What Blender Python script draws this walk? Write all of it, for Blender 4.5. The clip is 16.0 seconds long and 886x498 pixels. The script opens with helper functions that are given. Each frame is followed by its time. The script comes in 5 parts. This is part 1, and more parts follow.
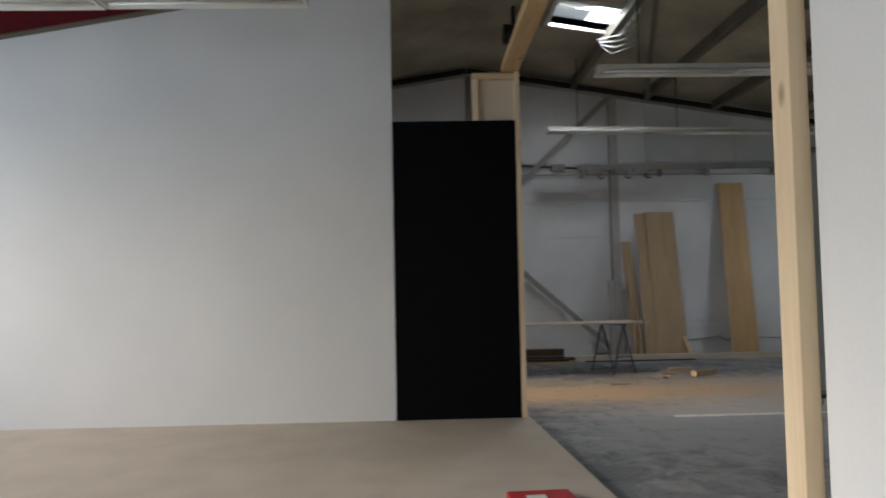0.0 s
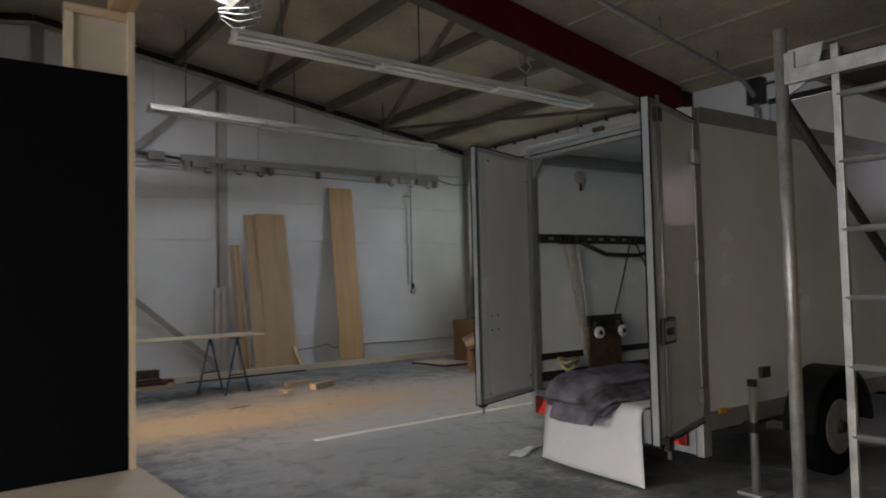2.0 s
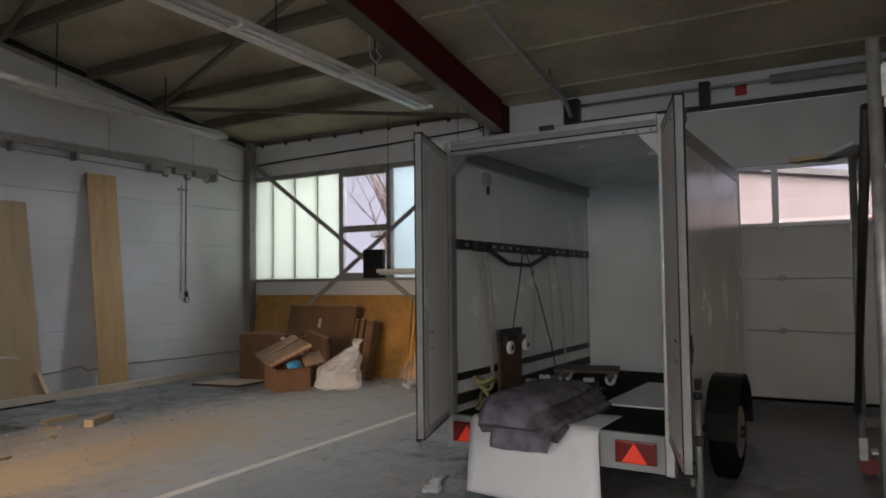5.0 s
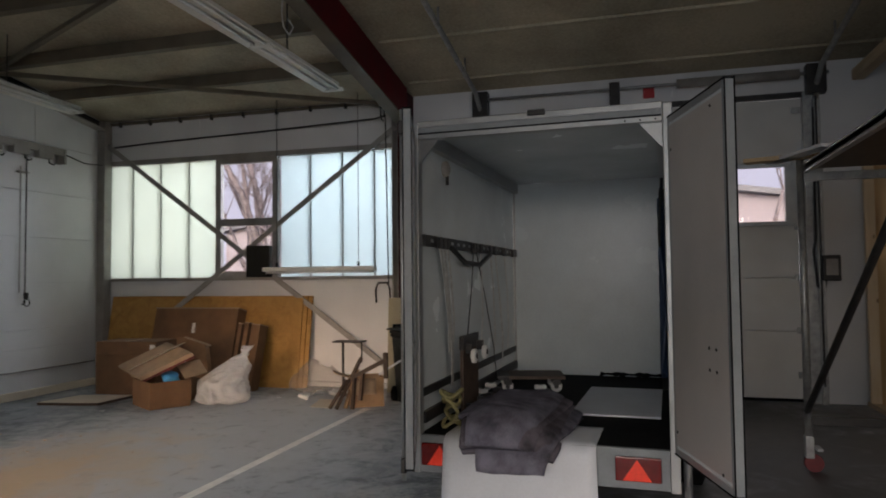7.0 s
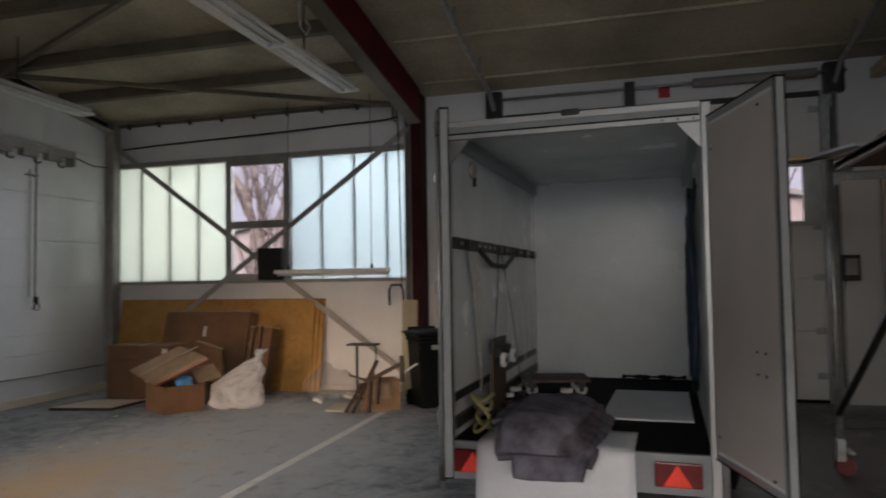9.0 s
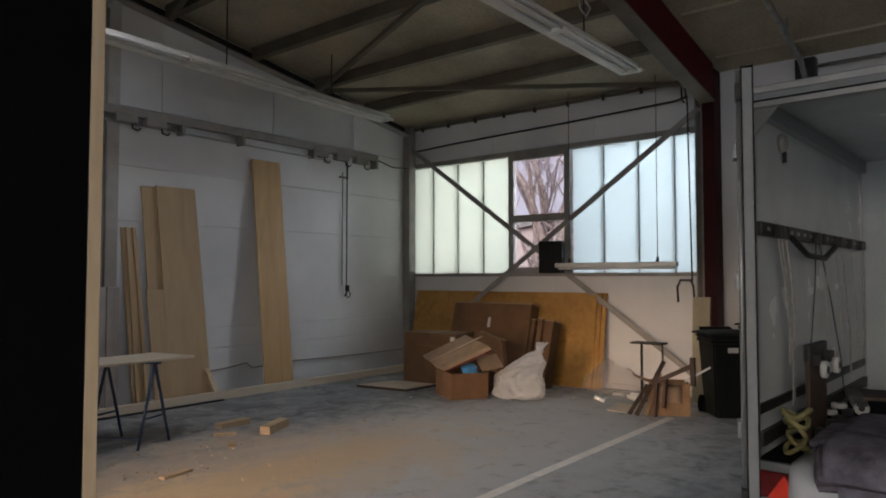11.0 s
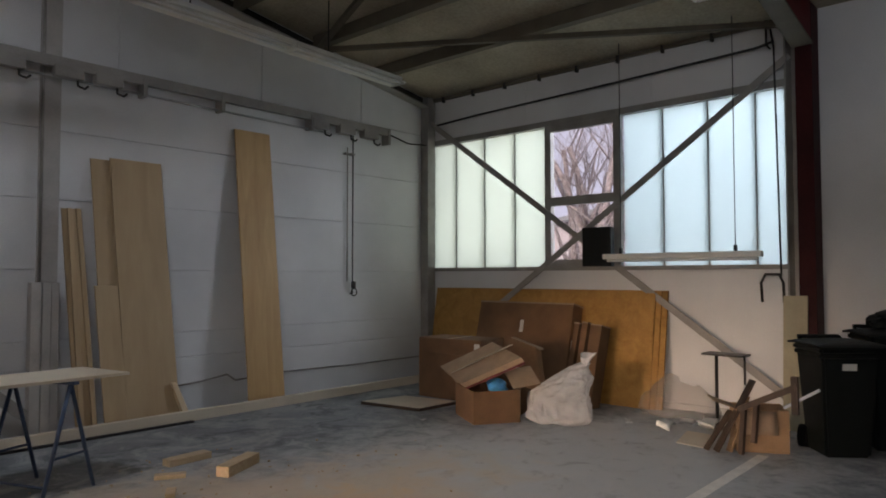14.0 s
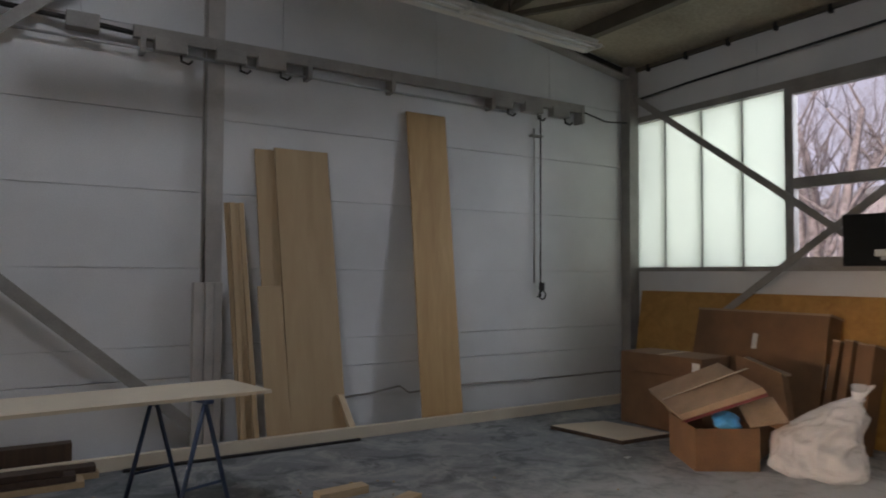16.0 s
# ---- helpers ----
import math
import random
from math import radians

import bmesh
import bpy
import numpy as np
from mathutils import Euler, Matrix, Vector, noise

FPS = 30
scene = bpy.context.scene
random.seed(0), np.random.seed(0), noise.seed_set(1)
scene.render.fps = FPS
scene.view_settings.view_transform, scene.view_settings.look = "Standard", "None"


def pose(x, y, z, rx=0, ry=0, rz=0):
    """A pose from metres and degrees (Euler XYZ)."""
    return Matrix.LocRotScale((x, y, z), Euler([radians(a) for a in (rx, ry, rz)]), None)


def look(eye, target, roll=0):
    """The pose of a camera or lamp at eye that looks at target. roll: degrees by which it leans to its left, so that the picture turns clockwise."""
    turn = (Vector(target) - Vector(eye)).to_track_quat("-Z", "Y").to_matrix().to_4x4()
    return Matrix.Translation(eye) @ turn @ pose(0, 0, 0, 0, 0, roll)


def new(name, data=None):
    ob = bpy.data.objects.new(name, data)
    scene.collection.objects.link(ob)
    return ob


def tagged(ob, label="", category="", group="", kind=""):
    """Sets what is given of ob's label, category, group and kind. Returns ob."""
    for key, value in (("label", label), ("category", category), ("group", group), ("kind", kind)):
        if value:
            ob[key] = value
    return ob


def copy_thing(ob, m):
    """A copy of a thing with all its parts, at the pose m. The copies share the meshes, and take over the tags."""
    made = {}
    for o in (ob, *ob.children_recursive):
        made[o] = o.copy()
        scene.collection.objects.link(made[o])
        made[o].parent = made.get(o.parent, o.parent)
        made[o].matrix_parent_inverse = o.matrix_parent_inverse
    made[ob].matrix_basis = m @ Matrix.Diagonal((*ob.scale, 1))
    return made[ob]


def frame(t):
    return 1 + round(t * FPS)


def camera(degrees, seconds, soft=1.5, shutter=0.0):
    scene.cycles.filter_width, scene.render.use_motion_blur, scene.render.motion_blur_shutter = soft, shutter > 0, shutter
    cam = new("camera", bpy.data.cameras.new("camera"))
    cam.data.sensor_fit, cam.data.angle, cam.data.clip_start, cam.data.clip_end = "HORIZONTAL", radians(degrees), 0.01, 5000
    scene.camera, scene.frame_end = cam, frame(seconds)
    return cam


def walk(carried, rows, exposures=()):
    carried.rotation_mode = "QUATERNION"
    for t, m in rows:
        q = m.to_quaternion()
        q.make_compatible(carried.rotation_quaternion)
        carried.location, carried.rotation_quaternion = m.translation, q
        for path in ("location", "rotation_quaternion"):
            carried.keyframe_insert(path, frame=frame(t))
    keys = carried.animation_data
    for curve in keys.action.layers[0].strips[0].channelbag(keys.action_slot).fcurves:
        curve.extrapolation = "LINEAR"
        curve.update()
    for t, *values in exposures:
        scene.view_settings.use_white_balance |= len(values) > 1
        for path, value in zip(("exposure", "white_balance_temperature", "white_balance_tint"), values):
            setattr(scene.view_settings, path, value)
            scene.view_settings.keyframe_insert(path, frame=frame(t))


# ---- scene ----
# camera and its walk
cam = camera(66.0, 16.0, soft=1.8, shutter=0.4)
PATH = [
    (0, (-0.048, 0.417, 1.379), (0.004, 2.414, 1.468), -1.1),
    (0.5, (-0.123, 0.767, 1.381), (0.225, 2.734, 1.465), -1.4),
    (1, (-0.159, 1.031, 1.375), (0.425, 2.942, 1.465), -1.3),
    (1.5, (-0.2, 1.331, 1.397), (0.73, 3.099, 1.486), -1.4),
    (2, (-0.253, 1.628, 1.366), (0.933, 3.236, 1.454), -1.3),
    (2.5, (-0.286, 1.918, 1.382), (1.043, 3.41, 1.465), -1.4),
    (3, (-0.424, 2.165, 1.369), (1.019, 3.546, 1.467), -1.1),
    (3.5, (-0.57, 2.45, 1.405), (0.986, 3.703, 1.504), -1.0),
    (6, (-0.695, 3.681, 1.411), (1.137, 4.479, 1.499), -0.7),
    (6.5, (-0.613, 3.93, 1.434), (1.267, 4.607, 1.516), -0.8),
    (7, (-0.474, 4.198, 1.433), (1.448, 4.743, 1.518), -0.6),
    (7.5, (-0.428, 4.325, 1.447), (1.53, 4.725, 1.536), -0.9),
    (8, (-0.422, 4.333, 1.45), (1.545, 4.682, 1.545), -1.0),
    (8.5, (-0.439, 4.353, 1.454), (1.523, 4.728, 1.547), -1.0),
    (9, (-0.462, 4.403, 1.45), (1.462, 4.944, 1.537), -0.9),
    (9.5, (-0.482, 4.422, 1.454), (1.336, 5.253, 1.536), -0.9),
    (10, (-0.466, 4.399, 1.414), (1.233, 5.45, 1.509), -0.4),
    (12.5, (0.379, 4.905, 1.409), (1.873, 6.233, 1.479), -0.2),
    (13, (0.588, 5.07, 1.399), (2.083, 6.397, 1.472), -0.1),
    (13.5, (0.863, 5.238, 1.404), (2.351, 6.572, 1.478), -0.1),
    (14, (1.082, 5.409, 1.362), (2.568, 6.745, 1.442), -0.0),
    (14.5, (1.382, 5.581, 1.397), (2.805, 6.984, 1.468), -0.1),
    (15, (1.522, 5.783, 1.413), (2.825, 7.298, 1.481), 0.2),
    (15.5, (1.696, 6.006, 1.431), (2.883, 7.615, 1.498), 0.3),
    (16, (1.866, 6.21, 1.384), (2.918, 7.91, 1.458), 0.3),
]
EXPOSURE = [(0, 0.46, 6400, 13), (1, 0.68, 6480, 14), (3, 0.58, 6560, 15), (6, 0.46, 6550, 16), (8, 0.42, 6620, 17), (9.5, 0.36, 6620, 17), (12.5, 0.41, 6520, 17), (16, 0.41, 6480, 17)]
walk(cam, [(t, look(eye, target, roll)) for t, eye, target, roll in PATH], EXPOSURE)

# ---- light ----
world = bpy.data.worlds.new("world")
scene.world = world
world.use_nodes = True
wn = world.node_tree.nodes
sky = wn.new("ShaderNodeTexSky")
sky.sky_type = "NISHITA"
sky.sun_disc = False
sky.sun_elevation = radians(30)
sky.sun_rotation = radians(250)
sky.air_density, sky.dust_density = 1.0, 5.0
wn["Background"].inputs["Strength"].default_value = 0.15
world.node_tree.links.new(sky.outputs[0], wn["Background"].inputs["Color"])

sun = new("sun", bpy.data.lights.new("sun", "SUN"))
sun.data.energy, sun.data.angle, sun.data.color = 1.0, radians(10), (1.0, 0.93, 0.84)
sun.matrix_world = look((-20, 4, 6), (0, 0, 0))


def area_lamp(name, eye, target, w, h, watts, color):
    ob = new(name, bpy.data.lights.new(name, "AREA"))
    ob.data.shape, ob.data.size, ob.data.size_y = "RECTANGLE", w, h
    ob.data.energy, ob.data.color = watts, color
    ob.matrix_world = look(eye, target)
    return ob


# daylight in the openings of the hall: the west windows, the roof light
area_lamp("west_daylight", (-6.45, 2.3, 2.35), (0, 3.0, 2.0), 8.2, 1.7, 110, (0.76, 0.89, 1.0))
low = area_lamp("low_west_daylight", (-6.45, 8.8, 1.35), (2.2, 8.5, 0.0), 1.5, 1.2, 14, (1.0, 0.72, 0.48))
low.data.spread = radians(22)
area_lamp("roof_daylight", (2.15, 9.1, 4.86), (2.15, 9.1, 0), 0.9, 0.75, 50, (0.88, 0.94, 1.0))
area_lamp("window_daylight", (8.3, 10.88, 2.33), (0, 10.88, 2.33), 1.8, 1.7, 12, (0.95, 1.0, 0.96))
area_lamp("window_daylight", (8.3, 8.1, 2.33), (0, 8.1, 2.33), 1.6, 1.7, 5, (0.92, 0.98, 1.0))
area_lamp("sash_daylight", (10.6, 7.4, 3.5), (5.2, 11.9, 0.9), 3.0, 2.0, 215, (0.84, 0.92, 1.0))
area_lamp("gate_daylight", (8.95, 4.15, 3.35), (5.2, 4.0, 0.9), 3.3, 0.8, 18, (1.0, 0.96, 0.92))

# ---- materials ----


def links(mat, pairs):
    for a, b in pairs:
        mat.node_tree.links.new(a, b)


def surface(name, color, rough=0.6, metal=0.0, var=0.12, scale=6.0, fine=60.0, bump=0.15, tint=None, stretch=(1, 1, 1), spec=0.5, rand=0.0):
    """A plain surface with two scales of colour change and fine relief."""
    mat = bpy.data.materials.new(name)
    mat.use_nodes = True
    n = mat.node_tree.nodes
    b = n["Principled BSDF"]
    co = n.new("ShaderNodeTexCoord")
    mp = n.new("ShaderNodeMapping")
    mp.inputs["Scale"].default_value = stretch
    n1, n2 = n.new("ShaderNodeTexNoise"), n.new("ShaderNodeTexNoise")
    n1.inputs["Scale"].default_value, n1.inputs["Detail"].default_value = scale, 5
    n2.inputs["Scale"].default_value, n2.inputs["Detail"].default_value = fine, 3
    add = n.new("ShaderNodeMath")
    add.operation = "MULTIPLY_ADD"
    add.inputs[1].default_value = 0.35
    ramp = n.new("ShaderNodeValToRGB")
    c = color
    t = tint or tuple(x * (1 - 2.2 * var) for x in c)
    ramp.color_ramp.elements[0].position, ramp.color_ramp.elements[1].position = 0.42, 0.85
    ramp.color_ramp.elements[0].color, ramp.color_ramp.elements[1].color = (*t, 1), (*[min(1, x * (1 + var)) for x in c], 1)
    bp = n.new("ShaderNodeBump")
    bp.inputs["Strength"].default_value, bp.inputs["Distance"].default_value = bump, 0.01
    links(mat, [(co.outputs["Object"], mp.inputs[0]), (mp.outputs[0], n1.inputs[0]), (mp.outputs[0], n2.inputs[0]),
                (n2.outputs[0], add.inputs[0]), (n1.outputs[0], add.inputs[2]), (add.outputs[0], ramp.inputs[0]),
                (n2.outputs[0], bp.inputs["Height"]), (bp.outputs[0], b.inputs["Normal"])])
    if rand:
        oi = n.new("ShaderNodeObjectInfo")
        hsv = n.new("ShaderNodeHueSaturation")
        mr = n.new("ShaderNodeMapRange")
        mr.inputs[3].default_value, mr.inputs[4].default_value = 1 - rand, 1 + rand
        links(mat, [(oi.outputs["Random"], mr.inputs[0]), (mr.outputs[0], hsv.inputs["Value"]), (ramp.outputs[0], hsv.inputs["Color"]), (hsv.outputs[0], b.inputs["Base Color"])])
    else:
        links(mat, [(ramp.outputs[0], b.inputs["Base Color"])])
    rr = n.new("ShaderNodeMapRange")
    rr.inputs[3].default_value, rr.inputs[4].default_value = max(0.02, rough - 0.12), min(1, rough + 0.12)
    links(mat, [(n1.outputs[0], rr.inputs[0]), (rr.outputs[0], b.inputs["Roughness"])])
    b.inputs["Metallic"].default_value = metal
    b.inputs["Specular IOR Level"].default_value = spec
    return mat


def timber(name, light, dark, rough=0.6, knots=True, axis=2, rings=9.0):
    """Sawn wood with grain along one axis and a few knots."""
    mat = bpy.data.materials.new(name)
    mat.use_nodes = True
    n = mat.node_tree.nodes
    b = n["Principled BSDF"]
    co, mp = n.new("ShaderNodeTexCoord"), n.new("ShaderNodeMapping")
    sc = [rings, rings, rings]
    sc[axis] = rings * 0.07
    mp.inputs["Scale"].default_value = sc
    oi = n.new("ShaderNodeObjectInfo")
    off = n.new("ShaderNodeVectorMath")
    off.operation = "SCALE"
    off.inputs[0].default_value = (7.0, 3.0, 5.0)
    w = n.new("ShaderNodeTexNoise")
    w.inputs["Scale"].default_value, w.inputs["Detail"].default_value, w.inputs["Distortion"].default_value = 1.6, 6, 1.2
    f = n.new("ShaderNodeTexNoise")
    f.inputs["Scale"].default_value, f.inputs["Detail"].default_value = 9, 4
    mx = n.new("ShaderNodeMath")
    mx.operation = "MULTIPLY_ADD"
    mx.inputs[1].default_value = 0.4
    ramp = n.new("ShaderNodeValToRGB")
    ramp.color_ramp.elements[0].position, ramp.color_ramp.elements[1].position = 0.45, 0.95
    ramp.color_ramp.elements[0].color, ramp.color_ramp.elements[1].color = (*dark, 1), (*light, 1)
    links(mat, [(oi.outputs["Random"], off.inputs["Scale"]), (co.outputs["Object"], mp.inputs[0]), (off.outputs[0], mp.inputs["Location"]), (mp.outputs[0], w.inputs[0]), (mp.outputs[0], f.inputs[0]),
                (f.outputs[0], mx.inputs[0]), (w.outputs[0], mx.inputs[2]), (mx.outputs[0], ramp.inputs[0])])
    out = ramp.outputs[0]
    if knots:
        v = n.new("ShaderNodeTexVoronoi")
        mk = n.new("ShaderNodeMapping")
        ks = [6.0, 6.0, 6.0]
        ks[axis] = 3.2
        mk.inputs["Scale"].default_value = ks
        v.inputs["Scale"].default_value = 1.0
        kr = n.new("ShaderNodeValToRGB")
        kr.color_ramp.elements[0].position, kr.color_ramp.elements[1].position = 0.05, 0.13
        kr.color_ramp.elements[0].color, kr.color_ramp.elements[1].color = (1, 1, 1, 1), (0, 0, 0, 1)
        mix = n.new("ShaderNodeMix")
        mix.data_type = "RGBA"
        mix.inputs[7].default_value = (dark[0] * 0.45, dark[1] * 0.38, dark[2] * 0.3, 1)
        links(mat, [(co.outputs["Object"], mk.inputs[0]), (mk.outputs[0], v.inputs[0]), (v.outputs["Distance"], kr.inputs[0]), (kr.outputs[0], mix.inputs[0]), (out, mix.inputs[6])])
        out = mix.outputs[2]
    bp = n.new("ShaderNodeBump")
    bp.inputs["Strength"].default_value, bp.inputs["Distance"].default_value = 0.12, 0.005
    links(mat, [(out, b.inputs["Base Color"]), (f.outputs[0], bp.inputs["Height"]), (bp.outputs[0], b.inputs["Normal"])])
    b.inputs["Roughness"].default_value = rough
    return mat


def floor_surface():
    """Worn grey-green painted concrete with scuffs, dust and sawdust."""
    mat = bpy.data.materials.new("painted_concrete")
    mat.use_nodes = True
    n = mat.node_tree.nodes
    b = n["Principled BSDF"]
    co = n.new("ShaderNodeTexCoord")

    def nz(scale, detail, dist=0.0, rough=0.55):
        t = n.new("ShaderNodeTexNoise")
        t.inputs["Scale"].default_value, t.inputs["Detail"].default_value = scale, detail
        t.inputs["Distortion"].default_value, t.inputs["Roughness"].default_value = dist, rough
        links(mat, [(co.outputs["Object"], t.inputs[0])])
        return t.outputs[0]

    def step(src, lo, hi):
        r = n.new("ShaderNodeMapRange")
        r.interpolation_type = "SMOOTHSTEP"
        r.inputs[1].default_value, r.inputs[2].default_value = lo, hi
        links(mat, [(src, r.inputs[0])])
        return r.outputs[0]

    def math(op, a, c):
        m = n.new("ShaderNodeMath")
        m.operation = op
        for k, v in ((0, a), (1, c)):
            if isinstance(v, (int, float)):
                m.inputs[k].default_value = v
            else:
                links(mat, [(v, m.inputs[k])])
        return m.outputs[0]

    def mix(fac, a, c):
        m = n.new("ShaderNodeMix")
        m.data_type = "RGBA"
        links(mat, [(fac, m.inputs[0])])
        for k, v in ((6, a), (7, c)):
            if isinstance(v, tuple):
                m.inputs[k].default_value = (*v, 1)
            else:
                links(mat, [(v, m.inputs[k])])
        return m.outputs[2]

    def patch(x, y, rx, ry):
        g = n.new("ShaderNodeVectorMath")
        g.operation = "SUBTRACT"
        g.inputs[1].default_value = (x, y, 0)
        s = n.new("ShaderNodeVectorMath")
        s.operation = "DIVIDE"
        s.inputs[1].default_value = (rx, ry, 1)
        d = n.new("ShaderNodeVectorMath")
        d.operation = "LENGTH"
        links(mat, [(co.outputs["Object"], g.inputs[0]), (g.outputs[0], s.inputs[0]), (s.outputs[0], d.inputs[0])])
        return d.outputs["Value"]

    broad, mid, fine, grit = nz(0.7, 5), nz(3.0, 9, 0.9, 0.68), nz(22, 6, 0.3), nz(140, 3)
    wide, smear = nz(1.5, 7, 1.4, 0.62), nz(5.0, 9, 0.5, 0.72)
    base = mix(step(broad, 0.35, 0.65), (0.15, 0.165, 0.18), (0.25, 0.265, 0.285))
    base = mix(math("MULTIPLY", step(wide, 0.5, 0.62), 0.55), base, (0.4, 0.41, 0.42))
    base = mix(math("MULTIPLY", step(mid, 0.52, 0.64), 0.65), base, (0.44, 0.44, 0.44))
    base = mix(math("MULTIPLY", step(fine, 0.55, 0.72), 0.4), base, (0.46, 0.455, 0.45))
    base = mix(math("MULTIPLY", step(mid, 0.48, 0.38), 0.8), base, (0.06, 0.078, 0.085))
    # dusty, trodden middle of the floor, paler than the bluish strip along the wall
    grey = patch(4.9, 8.0, 3.6, 2.1)
    amount2 = math("ADD", math("MULTIPLY", grey, -1.0), math("MULTIPLY", smear, 1.5))
    base = mix(math("MULTIPLY", step(amount2, -0.45, 0.35), 0.8), base, (0.56, 0.575, 0.585))
    front = patch(2.6, 6.6, 1.7, 1.5)
    amount6 = math("ADD", math("MULTIPLY", front, -1.0), math("MULTIPLY", smear, 1.6))
    base = mix(math("MULTIPLY", step(amount6, -0.4, 0.4), 0.75), base, (0.5, 0.52, 0.54))
    base = mix(math("MULTIPLY", step(smear, 0.46, 0.34), 0.5), base, (0.22, 0.23, 0.24))
    # brown dust round the trestles, sawdust in patches
    dust = patch(2.5, 8.7, 2.6, 1.35)
    amount = math("ADD", math("MULTIPLY", dust, -1.0), math("MULTIPLY", wide, 1.9))
    base = mix(math("MULTIPLY", step(amount, -0.2, 0.5), 0.75), base, (0.54, 0.44, 0.33))
    streak = patch(1.8, 8.55, 1.5, 0.6)
    amount4 = math("ADD", math("MULTIPLY", streak, -1.0), math("MULTIPLY", smear, 2.2))
    base = mix(math("MULTIPLY", step(amount4, 0.05, 0.5), 0.9), base, (0.66, 0.5, 0.31))
    streak2 = patch(3.3, 8.6, 1.3, 0.5)
    amount5 = math("ADD", math("MULTIPLY", streak2, -1.0), math("MULTIPLY", smear, 2.0))
    base = mix(math("MULTIPLY", step(amount5, 0.15, 0.6), 0.8), base, (0.58, 0.44, 0.28))
    # shade inside the gate, painted into the floor as a dark patch
    gate_shade = patch(5.9, 3.4, 2.8, 1.9)
    amount7 = math("ADD", math("MULTIPLY", gate_shade, -1.0), math("MULTIPLY", wide, 1.6))
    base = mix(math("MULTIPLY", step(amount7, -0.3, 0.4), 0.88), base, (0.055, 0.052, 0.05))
    # plaster splashes behind the trailer
    spl = patch(3.5, 5.9, 1.0, 0.8)
    amount3 = math("ADD", math("MULTIPLY", spl, -0.5), math("ADD", math("MULTIPLY", fine, 0.8), math("MULTIPLY", mid, 0.6)))
    base = mix(math("MULTIPLY", step(amount3, 0.4, 0.62), 0.45), base, (0.5, 0.49, 0.46))
    links(mat, [(base, b.inputs["Base Color"])])
    ro = n.new("ShaderNodeMapRange")
    ro.inputs[3].default_value, ro.inputs[4].default_value = 0.34, 0.8
    links(mat, [(mid, ro.inputs[0]), (ro.outputs[0], b.inputs["Roughness"])])
    bp = n.new("ShaderNodeBump")
    bp.inputs["Strength"].default_value, bp.inputs["Distance"].default_value = 0.2, 0.004
    links(mat, [(math("ADD", fine, grit), bp.inputs["Height"]), (bp.outputs[0], b.inputs["Normal"])])
    return mat


def glass_clear():
    mat = bpy.data.materials.new("clear_glass")
    mat.use_nodes = True
    n = mat.node_tree.nodes
    g, tr, mx, fr = n.new("ShaderNodeBsdfGlossy"), n.new("ShaderNodeBsdfTransparent"), n.new("ShaderNodeMixShader"), n.new("ShaderNodeFresnel")
    g.inputs["Roughness"].default_value = 0.02
    fr.inputs[0].default_value = 1.45
    links(mat, [(fr.outputs[0], mx.inputs[0]), (tr.outputs[0], mx.inputs[1]), (g.outputs[0], mx.inputs[2]), (mx.outputs[0], n["Material Output"].inputs[0])])
    return mat


def glass_profiled(name, color):
    """Milky cast glass that scatters daylight."""
    mat = bpy.data.materials.new(name)
    mat.use_nodes = True
    n = mat.node_tree.nodes
    t, d, mx, nz, rp, co = n.new("ShaderNodeBsdfTranslucent"), n["Principled BSDF"], n.new("ShaderNodeMixShader"), n.new("ShaderNodeTexNoise"), n.new("ShaderNodeValToRGB"), n.new("ShaderNodeTexCoord")
    d.inputs["Base Color"].default_value = (0.6, 0.68, 0.66, 1)
    d.inputs["Roughness"].default_value = 0.25
    mx.inputs[0].default_value = 0.25
    nz.inputs["Scale"].default_value = 1.5
    rp.color_ramp.elements[0].color = (*[c * 0.85 for c in color], 1)
    rp.color_ramp.elements[1].color = (*color, 1)
    links(mat, [(co.outputs["Object"], nz.inputs[0]), (nz.outputs[0], rp.inputs[0]), (rp.outputs[0], t.inputs[0]), (t.outputs[0], mx.inputs[1]), (d.outputs[0], mx.inputs[2]), (mx.outputs[0], n["Material Output"].inputs[0])])
    return mat


def film_plastic(name, color, alpha):
    mat = bpy.data.materials.new(name)
    mat.use_nodes = True
    n = mat.node_tree.nodes
    tr, mx, tl, m2 = n.new("ShaderNodeBsdfTransparent"), n.new("ShaderNodeMixShader"), n.new("ShaderNodeBsdfTranslucent"), n.new("ShaderNodeMixShader")
    b = n["Principled BSDF"]
    b.inputs["Base Color"].default_value = (*color, 1)
    b.inputs["Roughness"].default_value = 0.2
    co, wr, bp = n.new("ShaderNodeTexCoord"), n.new("ShaderNodeTexNoise"), n.new("ShaderNodeBump")
    wr.inputs["Scale"].default_value, wr.inputs["Detail"].default_value, wr.inputs["Distortion"].default_value = 16, 6, 1.5
    bp.inputs["Strength"].default_value, bp.inputs["Distance"].default_value = 0.35, 0.03
    links(mat, [(co.outputs["Object"], wr.inputs[0]), (wr.outputs[0], bp.inputs["Height"]), (bp.outputs[0], b.inputs["Normal"]), (bp.outputs[0], tl.inputs["Normal"])])
    tl.inputs[0].default_value = (*color, 1)
    m2.inputs[0].default_value = 0.5
    mx.inputs[0].default_value = alpha
    links(mat, [(b.outputs[0], m2.inputs[1]), (tl.outputs[0], m2.inputs[2]), (tr.outputs[0], mx.inputs[1]), (m2.outputs[0], mx.inputs[2]), (mx.outputs[0], n["Material Output"].inputs[0])])
    return mat


